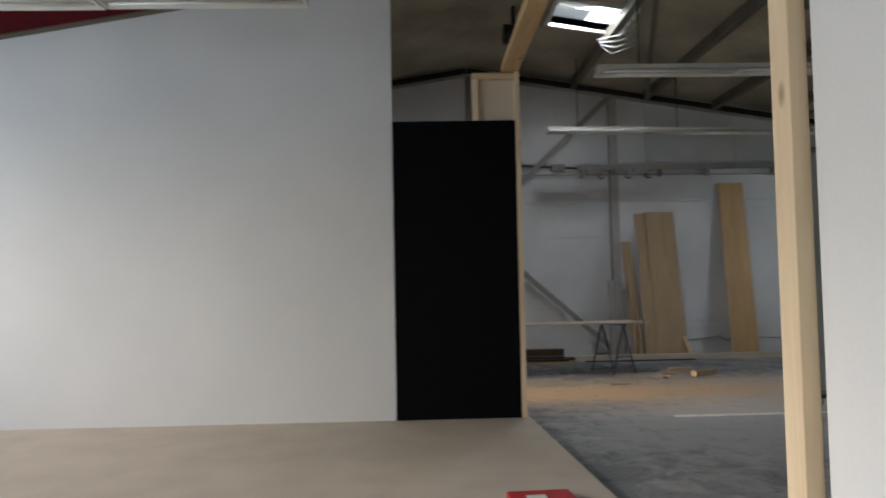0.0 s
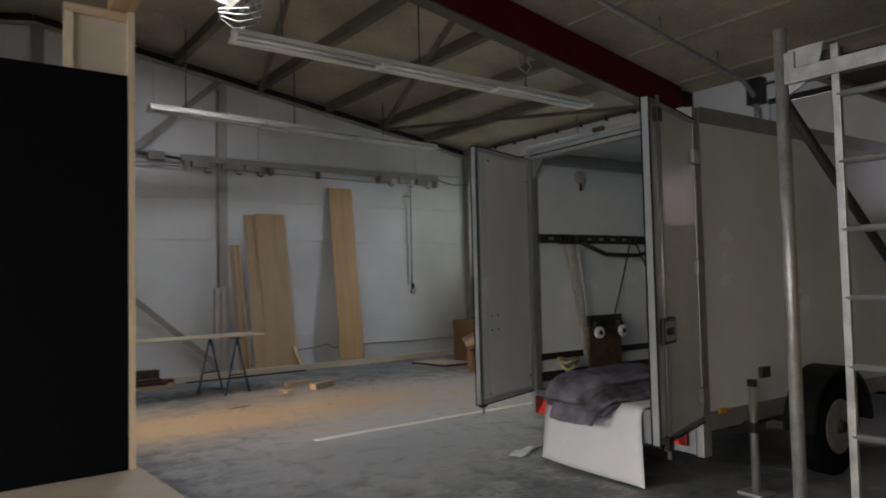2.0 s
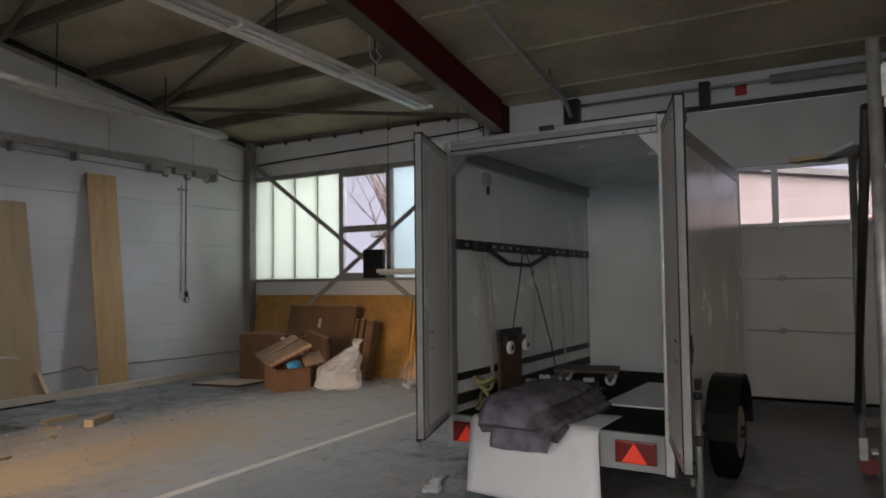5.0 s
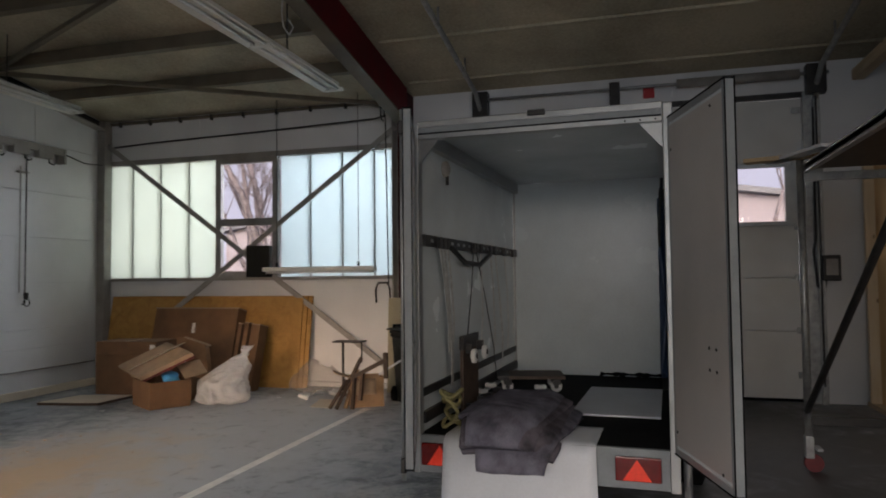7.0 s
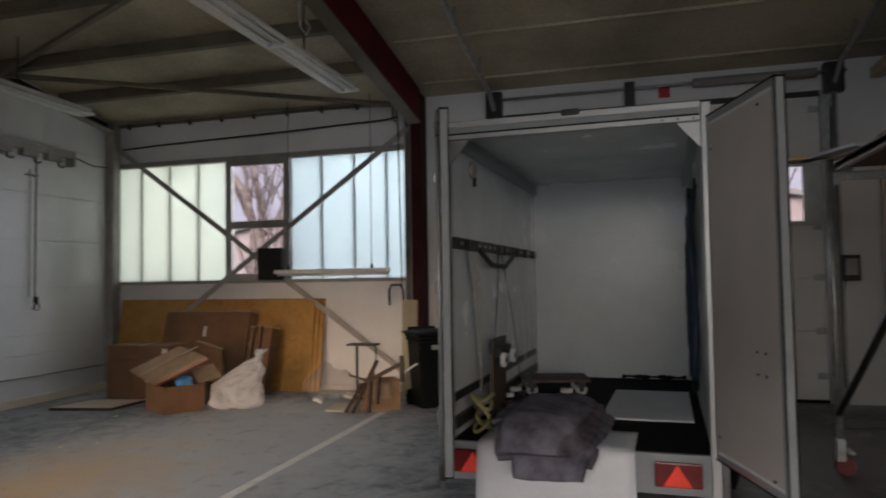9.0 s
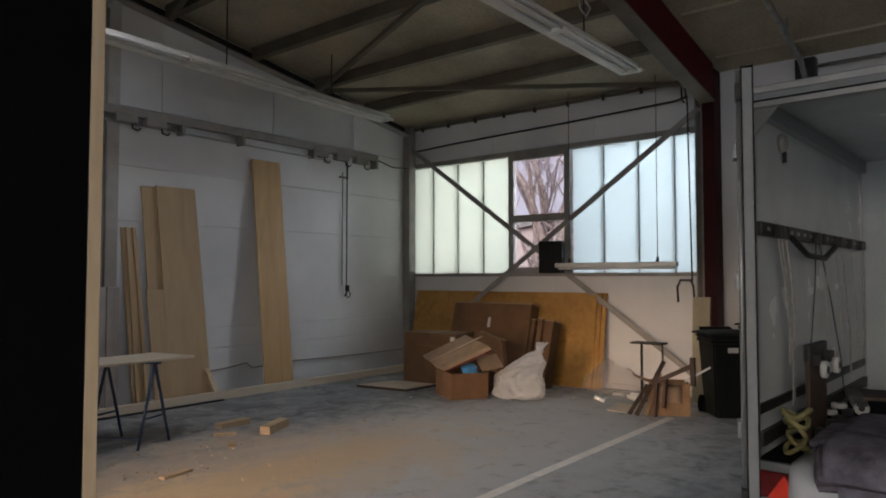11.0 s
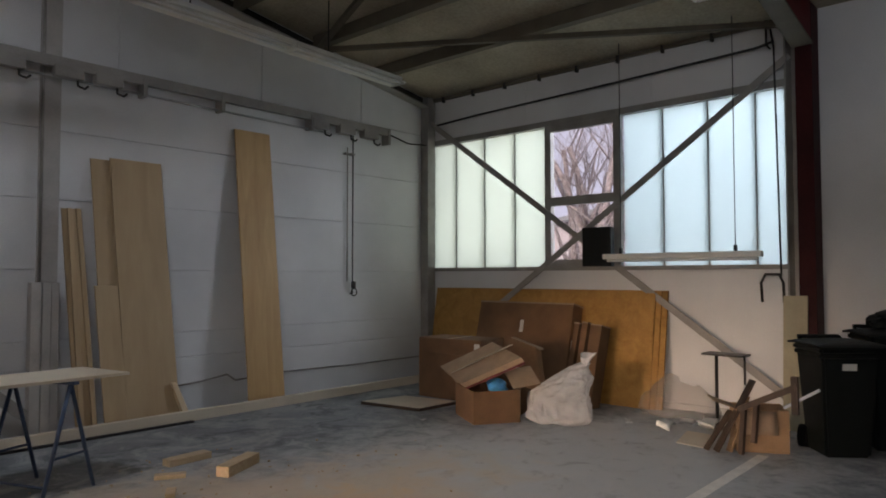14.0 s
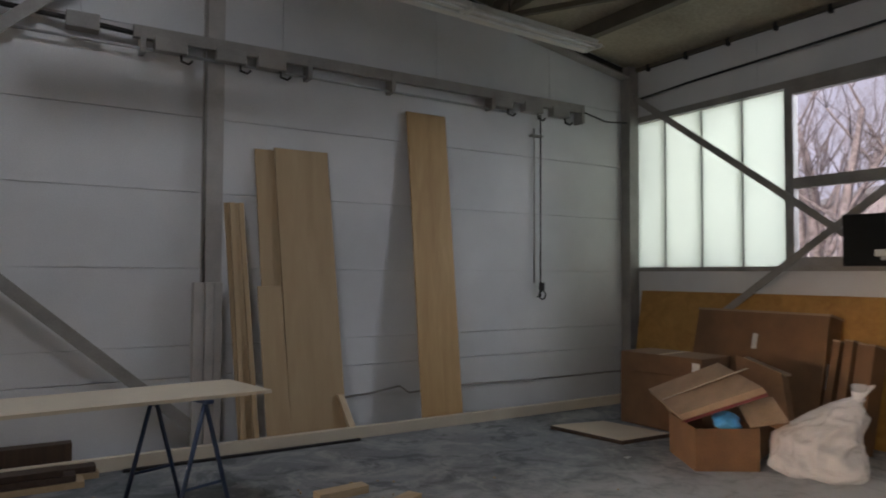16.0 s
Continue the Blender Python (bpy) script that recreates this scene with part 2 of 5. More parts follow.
M_FLOOR = floor_surface()
M_WALL = surface("white_wall_paint", (0.71, 0.715, 0.725), 0.75, var=0.08, scale=0.9, fine=90, bump=0.12)
M_FLAT = surface("white_board_paint", (0.74, 0.765, 0.785), 0.6, var=0.03, scale=0.8, fine=120, bump=0.05)
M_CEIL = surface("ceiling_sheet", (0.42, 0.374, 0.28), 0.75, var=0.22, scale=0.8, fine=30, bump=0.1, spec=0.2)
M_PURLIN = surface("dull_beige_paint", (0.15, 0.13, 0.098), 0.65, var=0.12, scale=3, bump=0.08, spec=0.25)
M_STEEL = surface("painted_grey_steel", (0.3, 0.285, 0.265), 0.5, var=0.12, scale=4, bump=0.1)
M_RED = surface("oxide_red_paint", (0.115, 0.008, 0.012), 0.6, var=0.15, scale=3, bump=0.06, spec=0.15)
# darker copy of the frame red: the columns' shade is put into the colour
M_RED_SHADED = surface("shaded_oxide_red_paint", (0.045, 0.008, 0.009), 0.6, var=0.2, scale=3, bump=0.06, spec=0.15)
M_GALV = surface("galvanised_steel", (0.36, 0.37, 0.37), 0.42, 0.6, var=0.15, scale=14, fine=80, bump=0.05)
M_ALU = surface("aluminium_profile", (0.35, 0.362, 0.365), 0.38, 0.6, var=0.06, scale=9, bump=0.03)
M_BLACK = surface("black_cloth", (0.004, 0.0045, 0.006), 0.9, var=0.2, scale=20, bump=0.2, spec=0.1)
M_RUBBER = surface("black_rubber", (0.006, 0.006, 0.0065), 0.8, var=0.25, scale=25, bump=0.2, spec=0.1)
M_DARK = surface("dark_steel", (0.035, 0.033, 0.032), 0.45, 0.4, var=0.2, scale=10, bump=0.1)
M_PINE = timber("pine", (0.82, 0.69, 0.5), (0.71, 0.55, 0.35))
M_PINE_X = timber("pine_lengthwise", (0.68, 0.54, 0.36), (0.5, 0.35, 0.2), axis=0)
M_PINE_Y = timber("pine_beam", (0.66, 0.47, 0.26), (0.48, 0.3, 0.13), axis=1)
M_PLY = timber("birch_plywood", (0.52, 0.385, 0.23), (0.43, 0.31, 0.18), knots=False, rings=3)
M_PLYL = timber("light_plywood", (0.8, 0.55, 0.28), (0.68, 0.43, 0.2), knots=False, rings=3)
M_PALE = surface("pale_thin_board", (0.66, 0.58, 0.46), 0.7, var=0.04, scale=3)
M_PLY_Y = timber("yellow_shuttering_board", (0.45, 0.25, 0.06), (0.31, 0.155, 0.032), knots=False, axis=1, rings=4)
M_OLDWOOD = timber("dark_wood", (0.085, 0.052, 0.033), (0.042, 0.025, 0.016), knots=False)
M_CARD = surface("brown_cardboard", (0.175, 0.096, 0.047), 0.8, var=0.12, scale=5, fine=120, bump=0.08, rand=0.15)
M_CARD_PALE = surface("pale_brown_cardboard", (0.33, 0.21, 0.115), 0.8, var=0.12, scale=6, bump=0.06)
M_CARD_IN = surface("cardboard_inside", (0.34, 0.245, 0.165), 0.8, var=0.1, scale=6, bump=0.06)
M_FRP = surface("white_laminate", (0.66, 0.715, 0.735), 0.24, var=0.05, scale=2, fine=50, bump=0.03)
M_DOORP = surface("door_panel_enamel", (0.62, 0.62, 0.6), 0.35, var=0.05, scale=2, fine=100, bump=0.12)
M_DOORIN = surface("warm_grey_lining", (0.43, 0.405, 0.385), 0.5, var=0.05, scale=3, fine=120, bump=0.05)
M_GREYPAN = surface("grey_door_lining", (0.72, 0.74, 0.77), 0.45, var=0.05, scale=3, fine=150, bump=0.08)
M_FELT = surface("grey_felt", (0.16, 0.155, 0.195), 0.95, var=0.3, scale=9, fine=180, bump=0.6, spec=0.1)
M_FELT2 = surface("dark_grey_felt", (0.13, 0.118, 0.14), 0.95, var=0.3, scale=9, fine=180, bump=0.6, spec=0.1)
M_SHEETW = surface("white_foil", (0.62, 0.65, 0.7), 0.5, var=0.05, scale=3, bump=0.08)
M_TAILP = surface("grey_tail_panel", (0.2, 0.22, 0.235), 0.5, var=0.08, scale=6)
M_LENS = surface("red_lens", (0.13, 0.006, 0.006), 0.2, var=0.1, scale=20, bump=0.1)
M_REFLECT = surface("red_reflector", (0.95, 0.06, 0.03), 0.2, var=0.05, scale=60, fine=200, bump=0.2)
M_AMBER = surface("amber_lens", (0.7, 0.35, 0.02), 0.2, var=0.05, scale=20)
M_PLASTIC_W = surface("white_plastic", (0.7, 0.7, 0.68), 0.4, var=0.04, scale=8)
M_BIN = surface("dark_bin_plastic", (0.0065, 0.0085, 0.008), 0.55, var=0.15, scale=9, fine=120, bump=0.15, spec=0.2)
M_LAMPW = surface("lamp_enamel", (0.74, 0.73, 0.68), 0.4, var=0.04, scale=5)
M_TUBE = surface("unlit_tube", (0.82, 0.83, 0.82), 0.25, var=0.02, scale=5)
M_STRAP = surface("pale_strap", (0.5, 0.5, 0.48), 0.8, var=0.15, scale=30, fine=200, bump=0.2)
M_CABLE = surface("dark_cable", (0.02, 0.02, 0.02), 0.5, var=0.1, scale=30)
M_LINE = surface("worn_white_line", (0.88, 0.86, 0.82), 0.7, var=0.07, scale=9, fine=40, bump=0.1)
M_PLATFORM = surface("beige_stage_board", (0.49, 0.445, 0.38), 0.65, var=0.06, scale=2.5, fine=60, bump=0.08)
M_BLUEP = surface("blue_paint", (0.025, 0.05, 0.11), 0.45, var=0.15, scale=12, bump=0.08)
M_BLUE = surface("blue_wrap", (0.06, 0.3, 0.62), 0.4, var=0.15, scale=14, bump=0.3)
M_REDPL = surface("red_plastic", (0.45, 0.015, 0.02), 0.35, var=0.1, scale=10)
M_REDDK = surface("dark_red_rubber", (0.12, 0.012, 0.014), 0.6, var=0.2, scale=10)
M_BRASS = surface("dull_yellow", (0.3, 0.27, 0.12), 0.6, var=0.2, scale=10, bump=0.2)
M_GLASS = glass_clear()
M_UGLASS_W = glass_profiled("warm_profiled_glass", (0.8, 0.83, 0.76))
M_UGLASS = glass_profiled("cool_profiled_glass", (0.68, 0.745, 0.745))
M_BAG = film_plastic("milky_bag", (0.95, 0.95, 0.97), 0.66)
M_FOIL = film_plastic("clear_foil", (0.78, 0.74, 0.7), 0.24)
M_BARK = surface("bark", (0.27, 0.235, 0.255), 0.9, var=0.3, scale=8, bump=0.5)
M_ASPHALT = surface("asphalt", (0.06, 0.06, 0.06), 0.9, var=0.2, scale=3, fine=80, bump=0.3)
M_RENDER = surface("pale_facade", (0.42, 0.385, 0.44), 0.8, var=0.05, scale=0.6, bump=0.1)
M_ROOFG = surface("grey_roof", (0.25, 0.26, 0.3), 0.7, var=0.1, scale=0.8)

# ---- mesh helpers ----


def grow(bm, x0, x1, y0, y1, z0, z1, m=None):
    """Adds a box to a bmesh."""
    vs = [bm.verts.new(Vector((x, y, z)) if m is None else m @ Vector((x, y, z))) for z in (z0, z1) for y in (y0, y1) for x in (x0, x1)]
    for f in ((0, 2, 3, 1), (4, 5, 7, 6), (0, 1, 5, 4), (2, 6, 7, 3), (0, 4, 6, 2), (1, 3, 7, 5)):
        bm.faces.new([vs[i] for i in f])
    return vs


def box(x0, x1, y0, y1, z0, z1, bevel=0.0, m=None):
    bm = bmesh.new()
    grow(bm, min(x0, x1), max(x0, x1), min(y0, y1), max(y0, y1), min(z0, z1), max(z0, z1), m)
    if bevel:
        bmesh.ops.bevel(bm, geom=bm.edges[:], offset=bevel, segments=2, affect="EDGES", profile=0.6)
    return bm


def rod(points, r, sides=10, bm=None, closed=False):
    """A tube along a line of points."""
    bm = bm or bmesh.new()
    pts = [Vector(p) for p in points]
    rings = []
    up = None
    for i, p in enumerate(pts):
        a = pts[max(i - 1, 0)] if not closed else pts[i - 1]
        c = pts[min(i + 1, len(pts) - 1)] if not closed else pts[(i + 1) % len(pts)]
        d = (c - a).normalized()
        if up is None or abs(up.dot(d)) > 0.98:
            up = Vector((0, 0, 1)) if abs(d.z) < 0.9 else Vector((0, 1, 0))
        s = d.cross(up).normalized()
        u = s.cross(d).normalized()
        up = u
        rr = r[i] if isinstance(r, (list, tuple)) else r
        rings.append([bm.verts.new(p + rr * (math.cos(k * math.tau / sides) * s + math.sin(k * math.tau / sides) * u)) for k in range(sides)])
    n = len(rings)
    for i in range(n if closed else n - 1):
        a, c = rings[i], rings[(i + 1) % n]
        for k in range(sides):
            bm.faces.new((a[k], a[(k + 1) % sides], c[(k + 1) % sides], c[k]))
    if not closed:
        bm.faces.new(rings[0][::-1])
        bm.faces.new(rings[-1])
    for f in bm.faces:
        f.smooth = len(f.verts) == 4
    return bm


def bar(p, q, w, d, bm=None, up=(0, 0, 1), bevel=0.0):
    """A straight rectangular bar from p to q, w across and d along up."""
    bm = bm or bmesh.new()
    p, q = Vector(p), Vector(q)
    v = (q - p).normalized()
    u = Vector(up)
    s = v.cross(u).normalized()
    u = s.cross(v).normalized()
    m = Matrix((s, v, u)).transposed().to_4x4()
    m.translation = p
    grow(bm, -w / 2, w / 2, 0, (q - p).length, -d / 2, d / 2, m)
    if bevel:
        bmesh.ops.bevel(bm, geom=bm.edges[:], offset=bevel, segments=1, affect="EDGES")
    return bm


def prism(outline, h0, h1, axis="z"):
    """A solid from a flat outline, drawn out along an axis."""
    bm = bmesh.new()

    def at(a, c, h):
        return {"z": (a, c, h), "y": (a, h, c), "x": (h, a, c)}[axis]
    lo = [bm.verts.new(at(a, c, h0)) for a, c in outline]
    hi = [bm.verts.new(at(a, c, h1)) for a, c in outline]
    bm.faces.new(lo[::-1])
    bm.faces.new(hi)
    for i in range(len(lo)):
        j = (i + 1) % len(lo)
        bm.faces.new((lo[i], lo[j], hi[j], hi[i]))
    bmesh.ops.recalc_face_normals(bm, faces=bm.faces)
    return bm


def sheet(nu, nv, place, thick=0.0):
    """A bent sheet: place(u, v) gives the point for u, v in 0..1."""
    bm = bmesh.new()
    g = [[bm.verts.new(place(i / nu, j / nv)) for j in range(nv + 1)] for i in range(nu + 1)]
    for i in range(nu):
        for j in range(nv):
            f = bm.faces.new((g[i][j], g[i + 1][j], g[i + 1][j + 1], g[i][j + 1]))
            f.smooth = True
    if thick:
        bmesh.ops.recalc_face_normals(bm, faces=bm.faces)
        bmesh.ops.solidify(bm, geom=bm.faces[:], thickness=thick)
    return bm


def mesh_of(name, bm, mat):
    me = bpy.data.meshes.new(name)
    bm.normal_update()
    bm.to_mesh(me)
    bm.free()
    me.materials.append(mat)
    return me


def part(name, bm, mat, parent, label=""):
    ob = new(name, mesh_of(name, bm, mat))
    ob.parent = parent
    return tagged(ob, label)


def solid(name, bm, mat, label, category, group="", kind=""):
    return tagged(new(name, mesh_of(name, bm, mat)), label, category, group, kind)


def thing(name, m, label, category, group=""):
    ob = new(name)
    ob.empty_display_size = 0.1
    ob.matrix_world = m
    return tagged(ob, label, category, group)


def setting(name, bm, mat, label="", category=""):
    return tagged(new(name, mesh_of(name, bm, mat)), label, category, "", "structure")


def wobble(p, s, a):
    v = noise.noise_vector(Vector(p) * s)
    return Vector(p) + v * a


def roof(x):
    return 3.83 + 0.16 * (8.0 - x) if x > 0.7 else 4.998 - 0.16 * (0.7 - x)


# ---- structure ----
NORTH, EAST, WEST, SOUTH = 11.9, 8.0, -6.6, -3.0
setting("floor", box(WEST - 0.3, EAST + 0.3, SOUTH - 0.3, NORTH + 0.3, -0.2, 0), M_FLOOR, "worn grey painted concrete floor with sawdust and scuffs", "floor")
setting("floor_line", box(2.36, 6.6, 7.06, 7.14, 0.0, 0.003), M_LINE, "worn white painted line on the concrete floor", "floor marking")

# north wall: courses of large wall panels with recessed joints, gable above
wall_n = setting("wall_north", prism([(WEST - 0.3, -0.2), (EAST + 0.3, -0.2), (EAST + 0.3, 4.0), (0.7, 5.1), (WEST - 0.3, 4.0)], NORTH + 0.02, NORTH + 0.3, "y"), M_WALL, "white painted hall wall of large panels", "wall")
for z0, z1 in ((0, 0.56), (0.56, 0.81), (0.81, 1.42), (1.42, 2.03), (2.03, 2.64), (2.64, 3.3)):
    for x0, x1 in ((WEST, -2.9), (-2.9, 0.75), (0.75, 3.2), (3.2, EAST)):
        part("panel", box(x0 + 0.003, x1 - 0.003, NORTH, NORTH + 0.03, z0 + 0.003, z1 - 0.003, 0.003), M_WALL, wall_n)
for x0, x1 in ((WEST, -2.9), (-2.9, 0.7), (0.7, 2.2), (2.2, 3.75), (3.75, 5.3), (5.3, 6.75), (6.75, EAST)):
    part("panel", prism([(x0 + 0.003, 3.303), (x1 - 0.003, 3.303), (x1 - 0.003, roof(x1)), (x0 + 0.003, roof(x0))], NORTH, NORTH + 0.03, "y"), M_WALL, wall_n)

# east wall: base, strip above the windows, door opening
DOOR_Y0, DOOR_Y1, DOOR_Z = 2.36, 5.95, 3.46
WIN_Y0, WIN_Y1, WIN_Z0, WIN_Z1 = 7.26, 11.84, 1.46, 3.18
wall_e = setting("wall_east", box(EAST, EAST + 0.25, WIN_Y0, NORTH + 0.3, -0.2, WIN_Z0), M_WALL, "white painted east wall with window band", "wall")
part("wall_strip", box(EAST, EAST + 0.25, WIN_Y0, NORTH + 0.3, WIN_Z1, 4.1), M_WALL, wall_e)
part("wall_pier", box(EAST, EAST + 0.25, DOOR_Y1, WIN_Y0, -0.2, 4.1), M_WALL, wall_e)
part("wall_corner", box(EAST, EAST + 0.25, WIN_Y1, NORTH + 0.3, WIN_Z0, WIN_Z1), M_WALL, wall_e)
part("wall_lintel", box(EAST, EAST + 0.25, DOOR_Y0, DOOR_Y1, DOOR_Z, 4.1), M_WALL, wall_e)
part("wall_south_part", box(EAST, EAST + 0.25, SOUTH - 0.3, DOOR_Y0, -0.2, 4.1), M_WALL, wall_e)
for yj in (8.62, 10.26):
    part("cover_strip", box(EAST - 0.006, EAST + 0.01, yj - 0.012, yj + 0.012, WIN_Z1 + 0.06, 3.77), M_WALL, wall_e)
setting("wall_south", box(WEST - 0.3, EAST + 0.3, SOUTH - 0.3, SOUTH, -0.2, 5.1), M_WALL, "plain white hall wall", "wall")
wall_w = setting("wall_west", box(WEST - 0.25, WEST, SOUTH, 7.7, -0.2, 1.4), M_WALL, "plain white hall wall with window band", "wall")
part("wall_strip", box(WEST - 0.25, WEST, SOUTH, NORTH, 3.25, 4.1), M_WALL, wall_w)
part("wall_base", box(WEST - 0.25, WEST, 7.7, NORTH, -0.2, 0.5), M_WALL, wall_w)
part("wall_end", box(WEST - 0.25, WEST, SOUTH, -2.6, 1.4, 3.25), M_WALL, wall_w)
part("wall_end", box(WEST - 0.25, WEST, 6.8, 7.7, 1.4, 3.25), M_WALL, wall_w)
part("wall_end", box(WEST - 0.25, WEST, 9.7, NORTH, 0.5, 3.25), M_WALL, wall_w)
part("wall_strip", box(WEST - 0.25, WEST, 7.7, 9.7, 2.15, 3.25), M_WALL, wall_w)

# roof: sheet ceiling in two slopes with the opening of the roof light
LX0, LX1, LY0, LY1 = 1.68, 2.62, 8.7, 9.5


def slope(x0, x1, y0, y1, t0=0.0, t1=0.12):
    return prism([(x0, roof(x0) + t0), (x1, roof(x1) + t0), (x1, roof(x1) + t1), (x0, roof(x0) + t1)], y0, y1, "y")


bm = slope(WEST - 0.3, 0.7, SOUTH - 0.3, NORTH + 0.3)
for a in ((0.7, LX0, SOUTH - 0.3, NORTH + 0.3), (LX0, LX1, SOUTH - 0.3, LY0), (LX0, LX1, LY1, NORTH + 0.3), (LX1, EAST + 0.3, SOUTH - 0.3, NORTH + 0.3)):
    b2 = slope(*a)
    me = bpy.data.meshes.new("tmp")
    b2.to_mesh(me)
    bm.from_mesh(me)
    b2.free()
    bpy.data.meshes.remove(me)
# cover battens over the sheet joints of the south bay
for k in range(7):
    x = 1.3 + k * 1.05
    grow(bm, x - 0.03, x + 0.03, SOUTH, 6.9, roof(x) - 0.022, roof(x) + 0.02)
setting("ceiling", bm, M_CEIL, "yellowish grey sheet ceiling under the hall roof", "ceiling")
light_open = thing("roof_window", pose(0, 0, 0), "square roof window with bright milky pane in the ceiling", "skylight")
light_open["kind"] = "structure"
part("kerb", slope(LX0 - 0.05, LX0, LY0 - 0.05, LY1 + 0.05, -0.04, 0.16), M_LAMPW, light_open)
part("kerb", slope(LX1, LX1 + 0.05, LY0 - 0.05, LY1 + 0.05, -0.04, 0.16), M_LAMPW, light_open)
part("kerb", slope(LX0, LX1, LY0 - 0.05, LY0, -0.04, 0.16), M_LAMPW, light_open)
part("kerb", slope(LX0, LX1, LY1, LY1 + 0.05, -0.04, 0.16), M_LAMPW, light_open)
part("pane", slope(LX0, LX1, LY0, LY1, 0.1, 0.12), M_UGLASS, light_open)
part("glazing_bar", slope(LX0, LX1, 9.06, 9.1, 0.06, 0.1), M_LAMPW, light_open)


# steel frames: red columns and rafters
def rafter(y, name):
    fr = thing(name, pose(0, y, 0), "dark red painted steel portal frame of the hall", "steel frame", "hall frames")
    fr["kind"] = "structure"
    for sgn, x0, x1 in ((1, 0.7, 7.72), (-1, 0.7, -6.32)):
        z = roof
        part("web", prism([(x0, z(x0) - 0.42), (x1, z(x1) - 0.43), (x1, z(x1) - 0.01), (x0, z(x0) - 0.01)], -0.07, 0.07, "y"), M_RED, fr)
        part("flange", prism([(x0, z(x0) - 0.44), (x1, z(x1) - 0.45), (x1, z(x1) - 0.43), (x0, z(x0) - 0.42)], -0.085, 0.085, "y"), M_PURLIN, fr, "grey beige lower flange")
    for x0, x1 in ((7.74, 7.98), (-6.58, -6.34)):
        part("column", box(x0, x1, -0.07, 0.07, 0, 3.82, 0.004), M_RED_SHADED, fr, "red column with its shade put into the colour")
        part("base_plate", box(x0 - 0.04, x1 + 0.01, -0.12, 0.12, 0, 0.02), M_DARK, fr)
    return fr


rafter(7.05, "portal_frame")
rafter(1.2, "portal_frame")

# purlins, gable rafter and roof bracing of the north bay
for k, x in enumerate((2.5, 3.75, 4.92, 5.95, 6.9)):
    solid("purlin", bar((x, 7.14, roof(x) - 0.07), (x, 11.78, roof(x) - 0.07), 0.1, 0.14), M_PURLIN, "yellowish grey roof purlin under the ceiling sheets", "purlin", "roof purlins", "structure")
gr = thing("gable_rafter", pose(0, 0, 0), "grey steel angle rafter along the gable wall", "steel beam")
gr["kind"] = "structure"
for x0, x1 in ((0.7, 7.9), (0.7, -6.5)):
    part("flange", bar((x0, 11.82, roof(x0) - 0.17), (x1, 11.82, roof(x1) - 0.17), 0.14, 0.02), M_STEEL, gr)
    part("web", bar((x0, 11.87, roof(x0) - 0.1), (x1, 11.87, roof(x1) - 0.1), 0.012, 0.14), M_DARK, gr)
for p, q in (((5.95, 11.75, 4.0), (4.2, 7.2, 4.28)), ((5.95, 11.75, 4.0), (7.85, 7.2, 3.7)), ((3.75, 11.75, 4.35), (2.4, 7.2, 4.57))):
    solid("roof_brace", bar(p, q, 0.06, 0.05), M_PURLIN, "grey steel angle brace under the roof", "brace", "roof braces", "structure")
# wall plate on the window wall, studs of the wall sheeting
setting("trim", bar((7.97, 7.15, 3.79), (7.97, 11.85, 3.79), 0.05, 0.04), M_PURLIN, "thin batten along the top of the wall", "trim")
for k in range(9):
    solid("clip", box(7.93, 7.97, 7.4 + k * 0.52, 7.43 + k * 0.52, 3.73, 3.81), M_DARK, "small dark clip at the wall top", "clip", "clips at the wall top", "structure")

# columns of the gable wall
M_COL = surface("pale_grey_steel", (0.47, 0.45, 0.43), 0.5, var=0.08, scale=4)
col = setting("gable_column", box(3.09, 3.25, 11.86, NORTH, 0, roof(3.2) - 0.18), M_COL, "grey painted steel column on the gable wall", "column")
for x0, x1, y0 in ((3.02, 3.1, 11.76), (3.105, 3.17, 11.745), (3.175, 3.24, 11.76)):
    part("casing", box(x0, x1, y0, 11.856, 0, 1.31, 0.005), M_COL, col, "pale grey ribbed casing")
part("conduit", rod([(3.1, 11.84, 1.31), (3.1, 11.84, 4.3)], 0.014), M_STEEL, col)
setting("gable_column", box(0.68, 0.82, 11.8, NORTH, 0, roof(0.75) - 0.18), M_STEEL, "grey painted steel column on the gable wall", "column")
setting("steel_channel", prism([(7.84, 7.125), (7.98, 7.125), (7.98, 7.24), (7.84, 7.24), (7.84, 7.225), (7.93, 7.2), (7.93, 7.16), (7.84, 7.145)], 0, 3.72), M_STEEL, "grey brown steel channel beside the red column", "column")
setting("corner_column", box(7.84, 7.985, 11.76, NORTH - 0.003, 0, 3.82, 0.004), M_STEEL, "grey steel corner column", "column")
for p, q in (((3.14, 11.8, 4.45), (0.86, 11.8, 2.3)), ((3.1, 11.78, 0.12), (0.86, 11.78, 2.1))):
    solid("wall_brace", bar(p, q, 0.02, 0.09, up=(0, 0, 1)), M_STEEL, "grey flat steel brace on the gable wall", "brace", "gable braces", "structure")
# X brace in front of the window
for p, q in (((7.9, 11.82, 3.5), (7.9, 7.26, 0.23)), ((7.87, 7.2, 3.41), (7.87, 10.78, 0.86))):
    solid("wall_brace", bar(p, q, 0.012, 0.07, up=(0, 0, 1)), M_STEEL, "grey flat steel cross brace before the window", "brace", "window braces", "structure")

# timber batten lying along the foot of the north wall
setting("baseboard", box(1.0, 7.8, 11.5, 11.56, 0, 0.095, 0.004), M_PALE, "pale timber batten lying along the wall foot", "batten")
